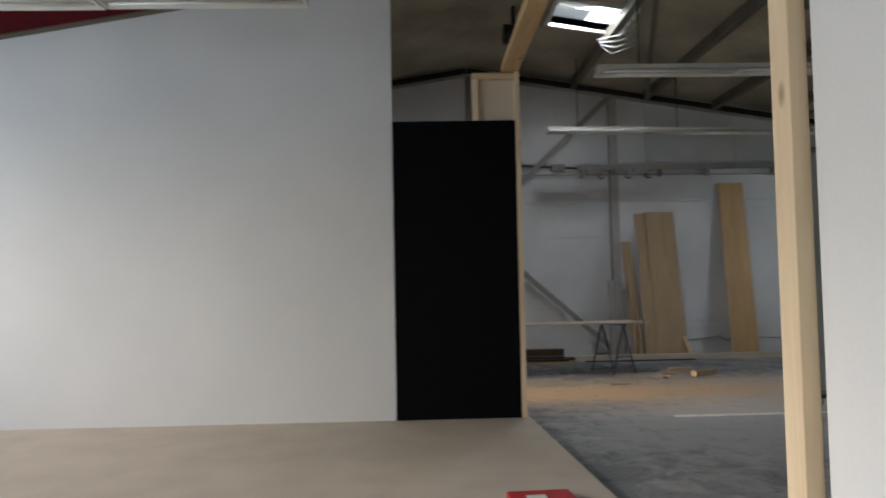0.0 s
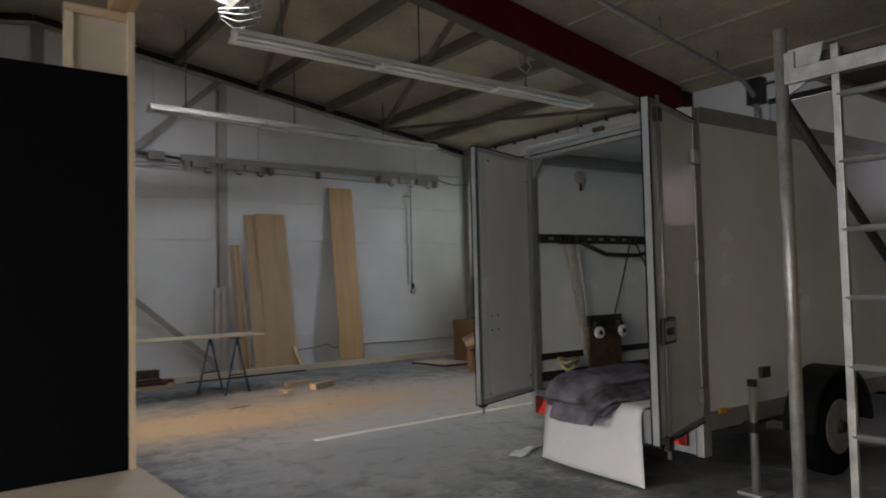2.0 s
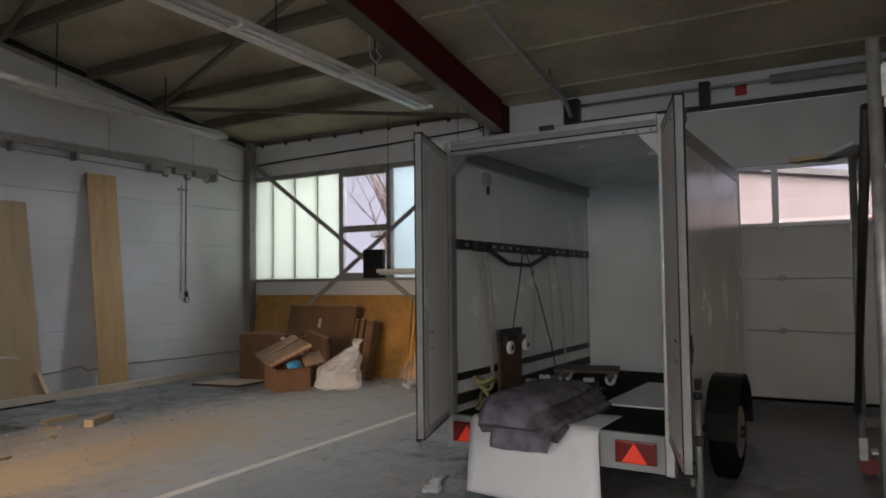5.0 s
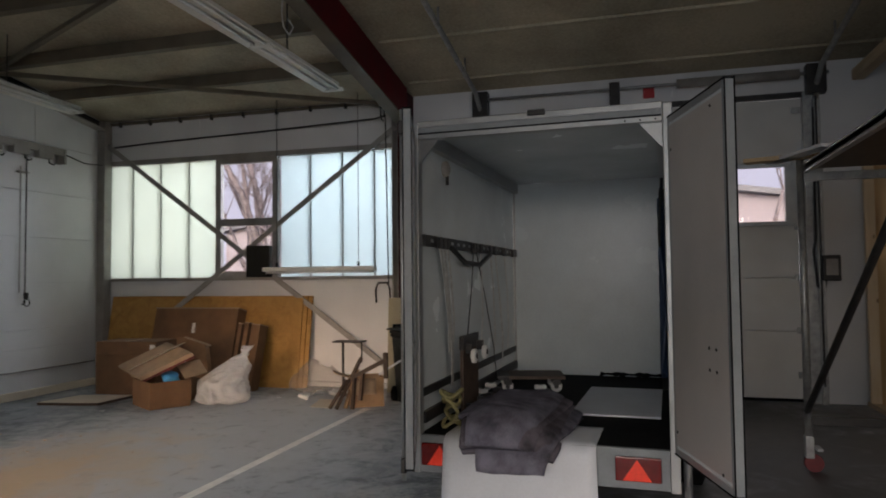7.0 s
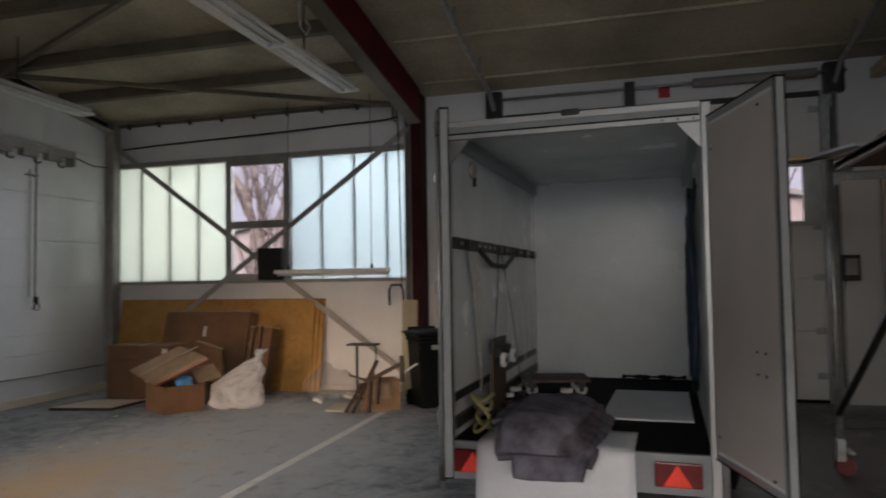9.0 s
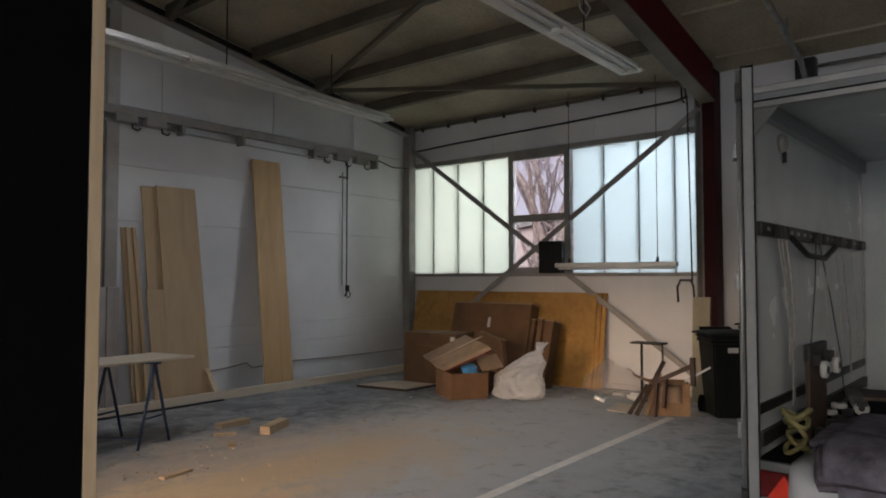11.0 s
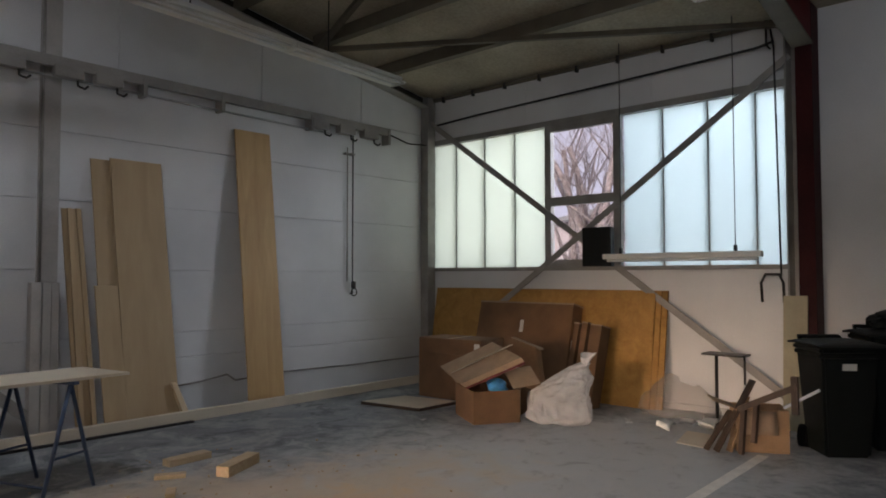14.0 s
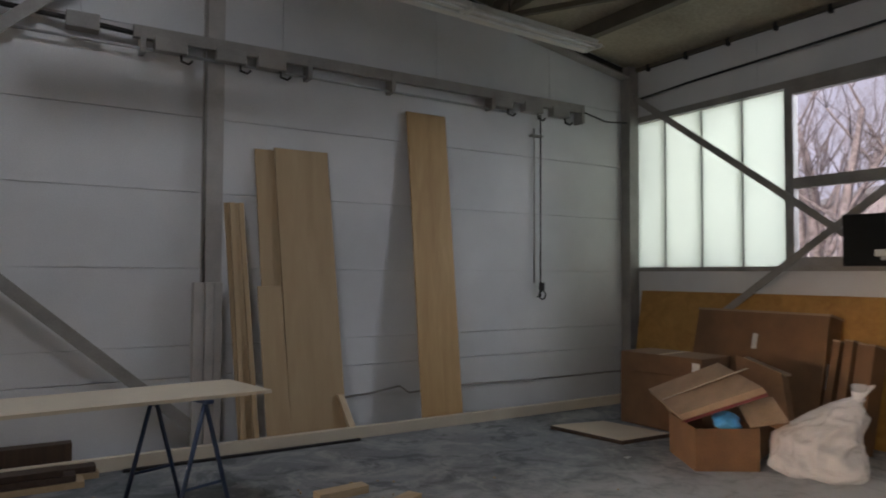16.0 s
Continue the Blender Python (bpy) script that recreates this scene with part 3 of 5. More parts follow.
setting("baseboard", box(7.93, 7.998, 7.2, 11.7, 0, 0.06, 0.004), M_WALL, "low painted plinth", "baseboard")

# ---- windows ----
win = thing("window_1", pose(0, 0, 0), "steel framed window with milky profiled glass and clear sashes", "window")
win["kind"] = "structure"
part("window_frame", box(7.98, 8.06, WIN_Y0, WIN_Y1, WIN_Z1 - 0.02, WIN_Z1 + 0.05), M_STEEL, win)
part("window_sill", box(7.96, 8.2, WIN_Y0, WIN_Y1, WIN_Z0 - 0.03, WIN_Z0 + 0.015), M_STEEL, win)
edges_y = [7.27, 7.565, 8.03, 8.51, 8.97]
for a, c in zip(edges_y, edges_y[1:]):
    part("pane", prism([(a + 0.006, 8.06), (c - 0.006, 8.06), (c - 0.006, 8.12), (c - 0.016, 8.12), (c - 0.016, 8.07), (a + 0.016, 8.07), (a + 0.016, 8.12), (a + 0.006, 8.12)], WIN_Z0 + 0.015, WIN_Z1 - 0.02, "z"), M_UGLASS, win)
for o in list(win.children):
    if o.name.startswith("pane"):
        for v in o.data.vertices:
            v.co = (v.co.y, v.co.x, v.co.z)
        o.data.flip_normals()
edges_y = [9.97, 10.46, 10.945, 11.435, 11.83]
for a, c in zip(edges_y, edges_y[1:]):
    o = part("pane", prism([(a + 0.006, 8.06), (c - 0.006, 8.06), (c - 0.006, 8.12), (c - 0.016, 8.12), (c - 0.016, 8.07), (a + 0.016, 8.07), (a + 0.016, 8.12), (a + 0.006, 8.12)], WIN_Z0 + 0.015, WIN_Z1 - 0.02, "z"), M_UGLASS_W, win)
    for v in o.data.vertices:
        v.co = (v.co.y, v.co.x, v.co.z)
    o.data.flip_normals()
for y in (7.565, 8.03, 8.51, 10.46, 10.945, 11.435):
    part("joint", box(8.055, 8.075, y - 0.007, y + 0.007, WIN_Z0, WIN_Z1), M_STEEL, win)
for y in (8.975, 9.88):
    part("mullion", box(7.98, 8.06, y, y + 0.085, WIN_Z0 + 0.015, WIN_Z1 - 0.02, 0.004), M_STEEL, win)
part("transom", box(7.98, 8.06, 9.06, 9.88, 2.2, 2.3, 0.004), M_STEEL, win)
part("transom", box(7.98, 8.06, 9.06, 9.88, 3.09, 3.16, 0.004), M_STEEL, win)
part("transom", box(7.98, 8.06, 9.06, 9.88, WIN_Z0 + 0.015, 1.56, 0.004), M_STEEL, win)
for z0, z1 in ((1.56, 2.2), (2.3, 3.09)):
    o = part("pane", box(8.02, 8.026, 9.06, 9.88, z0, z1), M_GLASS, win)
    o.visible_shadow = False

# ---- sectional door ----
door = thing("door_1", pose(8.0, 0, 0), "white sectional gate with a band of windows, closed", "gate")
door["kind"] = "structure"
for z0, z1 in ((0.02, 0.79), (0.8, 1.39), (1.4, 1.985), (2.72, 3.44)):
    part("section", box(0.05, 0.1, DOOR_Y0, DOOR_Y1, z0, z1, 0.006), M_DOORP, door)
part("back_skin", box(0.102, 0.112, DOOR_Y0, DOOR_Y1, 0.02, 2.0), M_DOORP, door)
part("back_skin", box(0.102, 0.112, DOOR_Y0, DOOR_Y1, 2.7, 3.45), M_DOORP, door)
part("window_frame", box(0.045, 0.1, DOOR_Y0, DOOR_Y1, 1.99, 2.04), M_ALU, door)
part("window_frame", box(0.045, 0.1, DOOR_Y0, DOOR_Y1, 2.665, 2.715), M_ALU, door)
for y in (2.36, 3.66, 4.8, 5.87):
    part("window_frame", box(0.045, 0.1, y, y + (0.19 if y < 2.5 else 0.07), 2.04, 2.665), M_ALU, door)
for a, c in ((2.55, 3.66), (3.73, 4.8), (4.87, 5.87)):
    o = part("pane", box(0.07, 0.075, a, c, 2.04, 2.665), M_GLASS, door)
    o.visible_shadow = False
part("seal", box(0.04, 0.11, DOOR_Y0, DOOR_Y1, 0, 0.035), M_RUBBER, door)
for y in (3.65,):
    for z in (0.8, 1.4, 1.97):
        part("hinge", box(0.03, 0.05, y - 0.03, y + 0.03, z - 0.03, z + 0.03, 0.004), M_GALV, door)
for y in (2.42,):
    for z in (0.3, 0.8, 1.4, 1.97, 2.7, 3.3):
        part("hinge", box(0.02, 0.05, y - 0.05, y + 0.05, z - 0.035, z + 0.035, 0.004), M_GALV, door)
part("track", box(-0.09, -0.02, 2.2, 2.26, 0, 3.4), M_GALV, door)
part("track", box(-0.03, 0.0, 2.26, 2.36, 0, 3.5), M_GALV, door)
part("track", box(-0.09, -0.02, 6.03, 6.09, 0, 3.4), M_GALV, door)
part("lintel_seal", box(-0.012, 0.04, DOOR_Y0, DOOR_Y1, 3.44, 3.5), M_DARK, door)
for y in (2.23, 6.06):
    part("track", rod([(-0.05, y, 3.35), (-0.12, y, 3.55), (-0.35, y, 3.7), (-3.6, y, 4.2)], 0.03, 8), M_GALV, door)
    part("bearing_plate", box(-0.14, 0.0, y - 0.1, y + 0.1, 3.45, 3.78, 0.01), M_DARK, door)
    for k in range(3):
        x = -0.9 - k * 1.1
        part("hanger", rod([(x, y, 3.72 + (-x - 0.35) * 0.154), (x, y, roof(8 + x) - 0.0)], 0.012, 6), M_GALV, door)
part("shaft", rod([(-0.1, 2.1, 3.68), (-0.1, 6.15, 3.68)], 0.018, 10), M_GALV, door)
part("spring", rod([(-0.1, 2.4, 3.68), (-0.1, 3.7, 3.68)], 0.055, 12), M_STEEL, door)
part("spring_bracket", box(-0.13, 0, 4.35, 4.47, 3.47, 3.76, 0.01), M_DARK, door)
part("label_plate", box(-0.02, 0.0, 3.95, 4.08, 3.56, 3.7), M_REDPL, door, "small red plate")

# ---- outside ----
ground = setting("ground", box(8.25, 400, -300, 300, -0.25, -0.05), M_ASPHALT, "grey asphalt yard", "ground")
hall2 = thing("warehouse", pose(34, 0, 0), "pale rendered warehouse across the yard with grey roof edge", "building")
part("wall", prism([(-8, -0.05), (27, -0.05), (27, 4.2), (9.5, 6.85), (-8, 4.2)], 0, 20, "x"), M_RENDER, hall2)
part("roof", prism([(-8.4, 4.15), (9.5, 6.87), (27.4, 4.15), (27.4, 4.4), (9.5, 7.15), (-8.4, 4.4)], -0.5, 20.4, "x"), M_ROOFG, hall2)
for y in (5.3, 7.6, 9.9):
    w = part("window", box(-0.06, 0.02, y, y + 1.3, 2.2, 3.7), M_ROOFG, hall2)
    part("pane", box(-0.08, -0.06, y + 0.1, y + 1.2, 2.3, 3.6), M_RENDER, w)
for k in range(4):
    part("sign_bar", box(-0.05, 0.0, 0.2 + k * 0.5, 0.42 + k * 0.5, 3.9, 4.12), M_REDPL, hall2, "plain red sign letter shape")
bd = bpy.data.materials.new("bright_overcast_sky")
bd.use_nodes = True
bem = bd.node_tree.nodes.new("ShaderNodeEmission")
bem.inputs[0].default_value, bem.inputs[1].default_value = (0.77, 0.77, 0.94, 1), 0.64
links(bd, [(bem.outputs[0], bd.node_tree.nodes["Material Output"].inputs[0])])
setting("backdrop", box(90, 90.2, -90, 120, -1, 60), bd, "pale overcast sky beyond the yard", "sky")


def bare_tree(name, x, y, h, seed):
    rng = random.Random(seed)
    tr = thing(name, pose(x, y, -0.05), "bare winter tree with grey brown branches", "tree", "trees outside")
    bt, bb = bmesh.new(), bmesh.new()

    def limb(p, d, length, r, depth):
        pts, rs = [p], [r]
        for k in range(4):
            d = (d + Vector((rng.uniform(-0.22, 0.22), rng.uniform(-0.22, 0.22), rng.uniform(-0.04, 0.16)))).normalized()
            pts.append(pts[-1] + d * length / 4)
            rs.append(r * (1 - 0.16 * (k + 1)))
        rod(pts, rs, 6 if depth < 2 else 4, bt if depth == 0 else bb)
        if depth < 5:
            for k in range((5, 4, 4, 3, 2)[depth]):
                i = rng.randint(1, 4)
                a = rng.uniform(0, math.tau)
                nd = (d * 0.7 + Vector((math.cos(a), math.sin(a), 0.45)) * 0.7).normalized()
                limb(pts[i], nd, length * rng.uniform(0.5, 0.72), rs[i] * 0.55, depth + 1)
    limb(Vector((0, 0, 0)), Vector((0, 0, 1)), h * 0.5, h * 0.017, 0)
    part("trunk", bt, M_BARK, tr)
    part("crown", bb, M_BARK, tr)


bare_tree("tree", 20.0, 16.3, 12, 3)
bare_tree("tree", 18.5, 14.6, 11, 8)
bare_tree("tree", 23.0, 17.9, 13, 5)
bare_tree("tree", 25.0, 19.8, 13, 12)
bare_tree("tree", 21.0, 14.9, 11, 31)
bare_tree("tree", 26.0, -0.5, 9, 21)

# ---- stage set near the start: flats, post, platform ----
stage = setting("platform", prism([(-6.5, -2.9), (0.83, -2.9), (0.83, 1.8), (1.25, 2.0), (0.93, 7.2), (-6.5, 7.2)], 0.0, 0.035), M_PLATFORM, "beige board stage floor with a clean edge", "platform")
flat = thing("white_flat_wall", pose(0, 0, 0), "tall smooth white partition wall of painted board", "partition")
part("board", box(-6.5, -0.352, 7.035, 7.055, 0.035, 4.2), M_FLAT, flat)
part("edge_strip", box(-0.372, -0.352, 7.057, 7.1, 0.035, 4.2), M_PINE, flat)
blk = thing("black_backdrop", pose(0, 0, 0), "tall matt black cloth backdrop in a pine frame", "backdrop screen")
part("cloth", box(-0.35, 0.855, 7.02, 7.035, 0.037, 2.925), M_BLACK, blk)
part("stud", box(0.858, 0.905, 7.02, 7.09, 0.035, 3.41, 0.003), M_PINE, blk)
part("stud", box(0.44, 0.5, 7.04, 7.1, 0.035, 3.34, 0.003), M_PINE, blk)
part("rail", box(0.44, 0.856, 7.042, 7.1, 3.341, 3.405, 0.003), M_PINE_X, blk)
part("infill", box(0.502, 0.856, 7.085, 7.095, 2.9, 3.34), M_PALE, blk, "pale thin board")
beam = solid("timber_beam", box(0.74, 0.9, 1.9, 7.14, 3.415, 3.5, 0.004), M_PINE_Y, "pale pine beam spanning overhead to the black backdrop", "beam")
post = thing("timber_post", pose(0, 0, 0), "knotty pale pine post at the end of the white partition", "post")
part("post", box(0.762, 0.804, 1.885, 1.965, 0.035, 3.41, 0.003), M_PINE, post)
wh = thing("white_partition", pose(0, 0, 0), "white board partition on pine studs", "partition")
part("board", box(0.805, 0.823, -2.9, 1.868, 0.036, 3.6), M_FLAT, wh)
crate = thing("red_crate", pose(0.62, 4.53, 0.037, 0, 0, 4), "red plastic tray lying on the stage floor", "tray")
part("tray", box(-0.19, 0.2, -0.14, 0.14, 0, 0.035, 0.008), M_REDPL, crate)
part("label", box(-0.09, 0.03, -0.06, 0.04, 0.0355, 0.037), M_PLASTIC_W, crate, "white paper label")

# stud wall behind the scaffold
stud = thing("stud_wall", pose(0, 1.72, 0), "unfinished plywood wall with exposed pine studs", "partition")
for k in range(6):
    part("board", box(0.9 + k * 1.18, 0.9 + (k + 1) * 1.18 - 0.004, -0.02, 0.0, 0.0, 2.95), M_PLYL, stud)
for k in range(9):
    x = 0.93 + k * 0.86
    part("stud", box(x, x + 0.06, 0.002, 0.1, 0.05, 2.9 if k else 3.58, 0.003), M_PINE, stud)
part("plate", box(0.9, 7.95, 0.002, 0.1, 0.0, 0.048), M_PINE_X, stud)
part("plate", box(0.992, 7.95, 0.002, 0.1, 2.902, 2.95), M_PINE_X, stud)
part("top_rail", box(0.92, 7.995, 0.01, 0.13, 3.585, 3.7, 0.004), M_PINE_X, stud, "pale pine top rail")


# ---- ceiling lights ----
def trough_light(p, q, name="ceiling_light"):
    """A row of twin tube fittings hung from p to q."""
    p, q = Vector(p), Vector(q)
    n = max(1, round((q - p).length / 1.62))
    ang = math.degrees(math.atan2(q.y - p.y, q.x - p.x))
    for k in range(n):
        a = p.lerp(q, k / n)
        length = (q - p).length / n - 0.012
        lt = thing(name, pose(*a, 0, 0, ang), "white enamelled twin tube ceiling light, switched off", "ceiling light", "ceiling lights")
        part("housing", prism([(-0.045, 0.03), (0.045, 0.03), (0.055, 0.085), (-0.055, 0.085)], 0, length, "x"), M_LAMPW, lt)
        part("reflector", prism([(-0.13, 0.0), (-0.123, 0.0), (-0.045, 0.036), (0.045, 0.036), (0.123, 0.0), (0.13, 0.0), (0.05, 0.044), (-0.05, 0.044)], 0, length, "x"), M_LAMPW, lt)
        for y in (-0.05, 0.05):
            part("tube", rod([(0.04, y, 0.012), (length - 0.04, y, 0.012)], 0.013, 8), M_TUBE, lt)
        for x in (0.0, length - 0.025):
            part("end_cap", box(x, x + 0.025, -0.1, 0.1, -0.006, 0.034, 0.004), M_LAMPW, lt)
        for x in (length * 0.3,):
            wx = a + (q - p).normalized() * x
            part("hanger", rod([(x, 0, 0.085), (x, 0, roof(wx.x) - a.z)], 0.008, 6), M_DARK, lt)


trough_light((1.74, 7.28, 3.45), (6.2, 7.28, 3.45))
trough_light((1.86, 10.72, 3.59), (6.6, 11.05, 3.585))
trough_light((-5.6, 5.5, 3.5), (-0.9, 5.55, 3.52))
# loose wires at the roof light
wire = thing("loose_cables", pose(0, 0, 0), "pale loose cables hanging by the roof window", "cable")
for k in range(4):
    x = 2.55 + 0.05 * k
    part("strand", rod([(LX1 + 0.02, 8.75 + 0.2 * k, roof(LX1) - 0.04), (x + 0.1, 8.8 + 0.19 * k, 4.52 - 0.02 * k), (x - 0.05 * k, 9.05 + 0.16 * k, 4.5 - 0.03 * k), (x - 0.25, 9.35 + 0.1 * k, 4.54)], 0.008, 6), M_STRAP, wire)
loop = thing("hanging_wire", pose(0, 0, 0), "thin pale wire looped down from the rafter", "cable")
part("wire", rod([(5.0, 7.22, 4.2), (5.0, 7.25, 3.86), (5.03, 7.25, 3.74), (5.14, 7.25, 3.7), (5.22, 7.25, 3.8), (5.12, 7.25, 3.84)], 0.007, 6), M_STRAP, loop)
fan = thing("dark_hanging_reel", pose(1.15, 9.15, 4.5), "dark cable reel hung under the ridge", "reel")
part("drum", rod([(-0.13, 0, 0.05), (0.13, 0, 0.05)], 0.13, 18), M_DARK, fan)
part("bracket", box(-0.02, 0.02, -0.03, 0.03, 0.16, 0.42), M_DARK, fan)

# ---- crane rail and pipes on the north wall ----
rail = thing("festoon_rail", pose(0, 11.8, 0), "grey wall rail with small trolleys and a thin pipe below", "rail")
part("rail_beam", box(2.55, 7.15, -0.03, 0.03, 3.17, 3.265, 0.004), M_STEEL, rail)
part("pipe", rod([(1.0, 0.05, 3.3), (2.25, 0.02, 3.23), (2.6, 0, 3.2)], 0.02), M_DARK, rail)
part("pipe", rod([(-0.5, 0.03, 3.13), (6.2, 0.03, 3.07)], 0.012, 8), M_GALV, rail)
part("box", box(2.1, 2.32, -0.05, 0.07, 3.16, 3.28, 0.008), M_STEEL, rail)
for x in (2.82, 3.28, 3.62, 6.02, 6.42, 6.8):
    tr = part("trolley", box(x - 0.12, x + 0.12, -0.05, 0.05, 3.09, 3.2, 0.008), M_STEEL, rail)
    part("hook", rod([(x + 0.08, 0, 3.1), (x + 0.08, -0.01, 3.04), (x + 0.13, -0.03, 3.02), (x + 0.16, -0.03, 3.05)], 0.011, 6), M_DARK, tr)
for x in (2.62, 4.76, 5.9, 7.12, 3.95):
    part("bracket", box(x - 0.02, x + 0.02, -0.04, 0.097, 3.06, 3.24, 0.004), M_STEEL, rail)
part("cable", rod([(7.14, 0, 3.2), (7.5, 0.0, 3.13), (7.86, 0.0, 3.16)], 0.009, 6), M_CABLE, rail)
vp = thing("wall_pipe", pose(6.55, 11.85, 0), "thin double downpipe with a valve on the white wall", "pipe")
part("pipe", rod([(0.03, 0, 3.1), (0.03, 0, 1.2), (0.01, -0.03, 1.16), (-0.04, -0.03, 1.15)], 0.0085, 8), M_CABLE, vp)
part("pipe", rod([(-0.04, 0.02, 2.95), (-0.04, 0.02, 1.3)], 0.008, 6), M_STEEL, vp)
part("valve", rod([(0.03, -0.02, 1.3), (0.03, -0.02, 1.22)], 0.03, 10), M_DARK, vp)
part("ring", rod([(0.03 + 0.045 * math.cos(a * math.tau / 12), -0.03, 1.17 + 0.045 * math.sin(a * math.tau / 12)) for a in range(12)], 0.008, 6, closed=True), M_DARK, vp)
part("clamp", box(-0.09, 0.06, -0.01, 0.048, 2.86, 2.88), M_STEEL, vp)
lowc = solid("wall_cable", rod([(4.25, 11.87, 0.28), (4.6, 11.87, 0.3), (4.9, 11.87, 0.34), (5.0, 11.87, 0.27), (5.6, 11.87, 0.3), (6.5, 11.87, 0.28), (7.8, 11.87, 0.28)], 0.01, 6), M_STEEL, "grey cable running low along the white wall", "cable")
# cable and pull hook on the window wall
solid("wall_cable", rod([(7.93, 11.83, 3.42), (7.9, 11.0, 3.45), (7.9, 9.0, 3.5), (7.9, 7.5, 3.55), (7.9, 7.34, 3.58)], 0.013, 6), M_CABLE, "dark cable strung above the window band", "cable")
pull = thing("pull_cord", pose(7.86, 7.36, 0), "dark window pull cord with a bent handle", "cord")
part("cord", rod([(0, 0, 3.72), (0, -0.03, 3.5), (0, -0.06, 1.36)], 0.009, 6), M_CABLE, pull)
part("handle", rod([(0, 0.11, 1.12), (0, 0.12, 1.3), (0, 0.08, 1.38), (0, -0.04, 1.38), (0, -0.075, 1.3), (0, -0.08, 1.12)], 0.013, 8), M_DARK, pull)
part("loop", rod([(0, 0.035, 3.72), (0, 0.035, 3.55), (0, 0, 3.5)], 0.01, 6), M_CABLE, pull)
wl = thing("tube_light", pose(7.72, 0, 0), "white tube light hung on two wires before the window", "hanging light")
part("body", box(-0.04, 0.04, 7.42, 9.04, 1.545, 1.6, 0.01), M_LAMPW, wl)
part("tube", rod([(0, 7.46, 1.53), (0, 9.0, 1.53)], 0.016, 8), M_TUBE, wl)
for y in (7.66, 8.84):
    part("wire", rod([(0, y, 1.6), (0, y, 3.86)], 0.005, 5), M_CABLE, wl)
    part("clip", box(-0.01, 0.01, y - 0.015, y + 0.015, 1.6, 1.66), M_DARK, wl)
speaker = thing("black_board", pose(7.75, 9.14, 1.47, 0, 0, 8), "black board hung on the cross brace", "board")
part("board", box(-0.02, 0.09, -0.165, 0.165, 0, 0.43, 0.01), M_BIN, speaker)
part("strap", box(0.09, 0.13, -0.02, 0.02, 0.3, 0.4), M_DARK, speaker)

# ---- boards leaning on the north wall ----


def leaning(name, x0, x1, xb0, xb1, top, y_foot, thick, mat, label, y_top=11.87):
    """A board with its foot on the floor and its head on the north wall."""
    bm = bmesh.new()
    dy = y_top - y_foot
    nrm = Vector((0, -top, dy)).normalized() * thick
    base = [Vector((xb0, y_foot, 0)), Vector((xb1, y_foot, 0)), Vector((x1, y_top, top)), Vector((x0, y_top, top))]
    lo = [bm.verts.new(p) for p in base]
    hi = [bm.verts.new(p + Vector((0, nrm.y, 0))) for p in base]
    bm.faces.new(lo)
    bm.faces.new(hi[::-1])
    for i in range(4):
        j = (i + 1) % 4
        bm.faces.new((lo[j], lo[i], hi[i], hi[j]))
    bmesh.ops.recalc_face_normals(bm, faces=bm.faces)
    bmesh.ops.bevel(bm, geom=bm.edges[:], offset=0.002, segments=1, affect="EDGES")
    return solid(name, bm, mat, label, "board", "boards on the wall")


leaning("plywood_board", 3.51, 3.92, 3.6, 3.98, 2.43, 11.66, 0.02, M_PLY, "tall birch plywood strip leaning on the white wall", 11.895)
leaning("plywood_board", 3.67, 4.15, 3.77, 4.26, 2.45, 11.62, 0.02, M_PLY, "wide birch plywood board leaning on the white wall", 11.87)
leaning("plywood_board", 4.95, 5.38, 5.0, 5.44, 2.93, 11.62, 0.02, timber("yellow_birch_board", (0.62, 0.42, 0.2), (0.48, 0.3, 0.13), knots=False, rings=4), "yellowish plywood plank leaning on the white wall", 11.88)
leaning("plywood_board", 3.24, 3.4, 3.36, 3.52, 1.95, 11.68, 0.018, M_PLY, "narrow plywood offcut leaning on the wall", 11.79)
leaning("plywood_board", 3.5, 3.7, 3.56, 3.76, 1.28, 11.58, 0.018, M_PLY, "short plywood strip leaning before taller boards", 11.72)
leaning("timber_lath", 3.27, 3.31, 3.36, 3.4, 1.95, 11.6, 0.03, M_PLY, "pale pine lath leaning on the wall", 11.74)
leaning("timber_lath", 3.34, 3.38, 3.46, 3.5, 1.95, 11.59, 0.03, M_PLY, "pale pine lath leaning on the wall", 11.74)
leaning("timber_lath", 4.17, 4.22, 4.28, 4.34, 0.36, 11.58, 0.06, M_PINE, "short pine offcut leaning on the wall", 11.66)

# stack of old boards on the floor by the wall
for k, (dx, dz, ln, w) in enumerate(((0.0, 0.0, 2.0, 0.16), (0.1, 0.0, 1.9, 0.13), (-0.05, 0.045, 2.1, 0.14), (0.08, 0.045, 1.8, 0.12), (-0.12, 0.09, 1.9, 0.13))):
    y = 11.2 + (0.18 if k % 2 else 0.0)
    solid("old_plank", box(2.25 + dx - ln, 2.25 + dx, y, y + w, dz, dz + 0.04, 0.004), M_OLDWOOD if k > 1 else M_PLY, "old wooden plank stacked on the floor by the wall", "plank", "planks by the wall")
solid("old_plank", box(0.1, 2.2, 11.62, 11.74, 0.0, 0.2, 0.006), M_OLDWOOD, "dark old beam lying by the wall", "beam", "planks by the wall")
solid("steel_bar", box(2.5, 4.3, 11.42, 11.45, 0, 0.02), M_DARK, "dark flat steel bar lying on the floor", "bar")

# trestles with a board on top
tre = thing("trestle", pose(2.64, 10.28, 0, 0, 0, -68), "dark blue steel folding trestle", "trestle", "trestles")


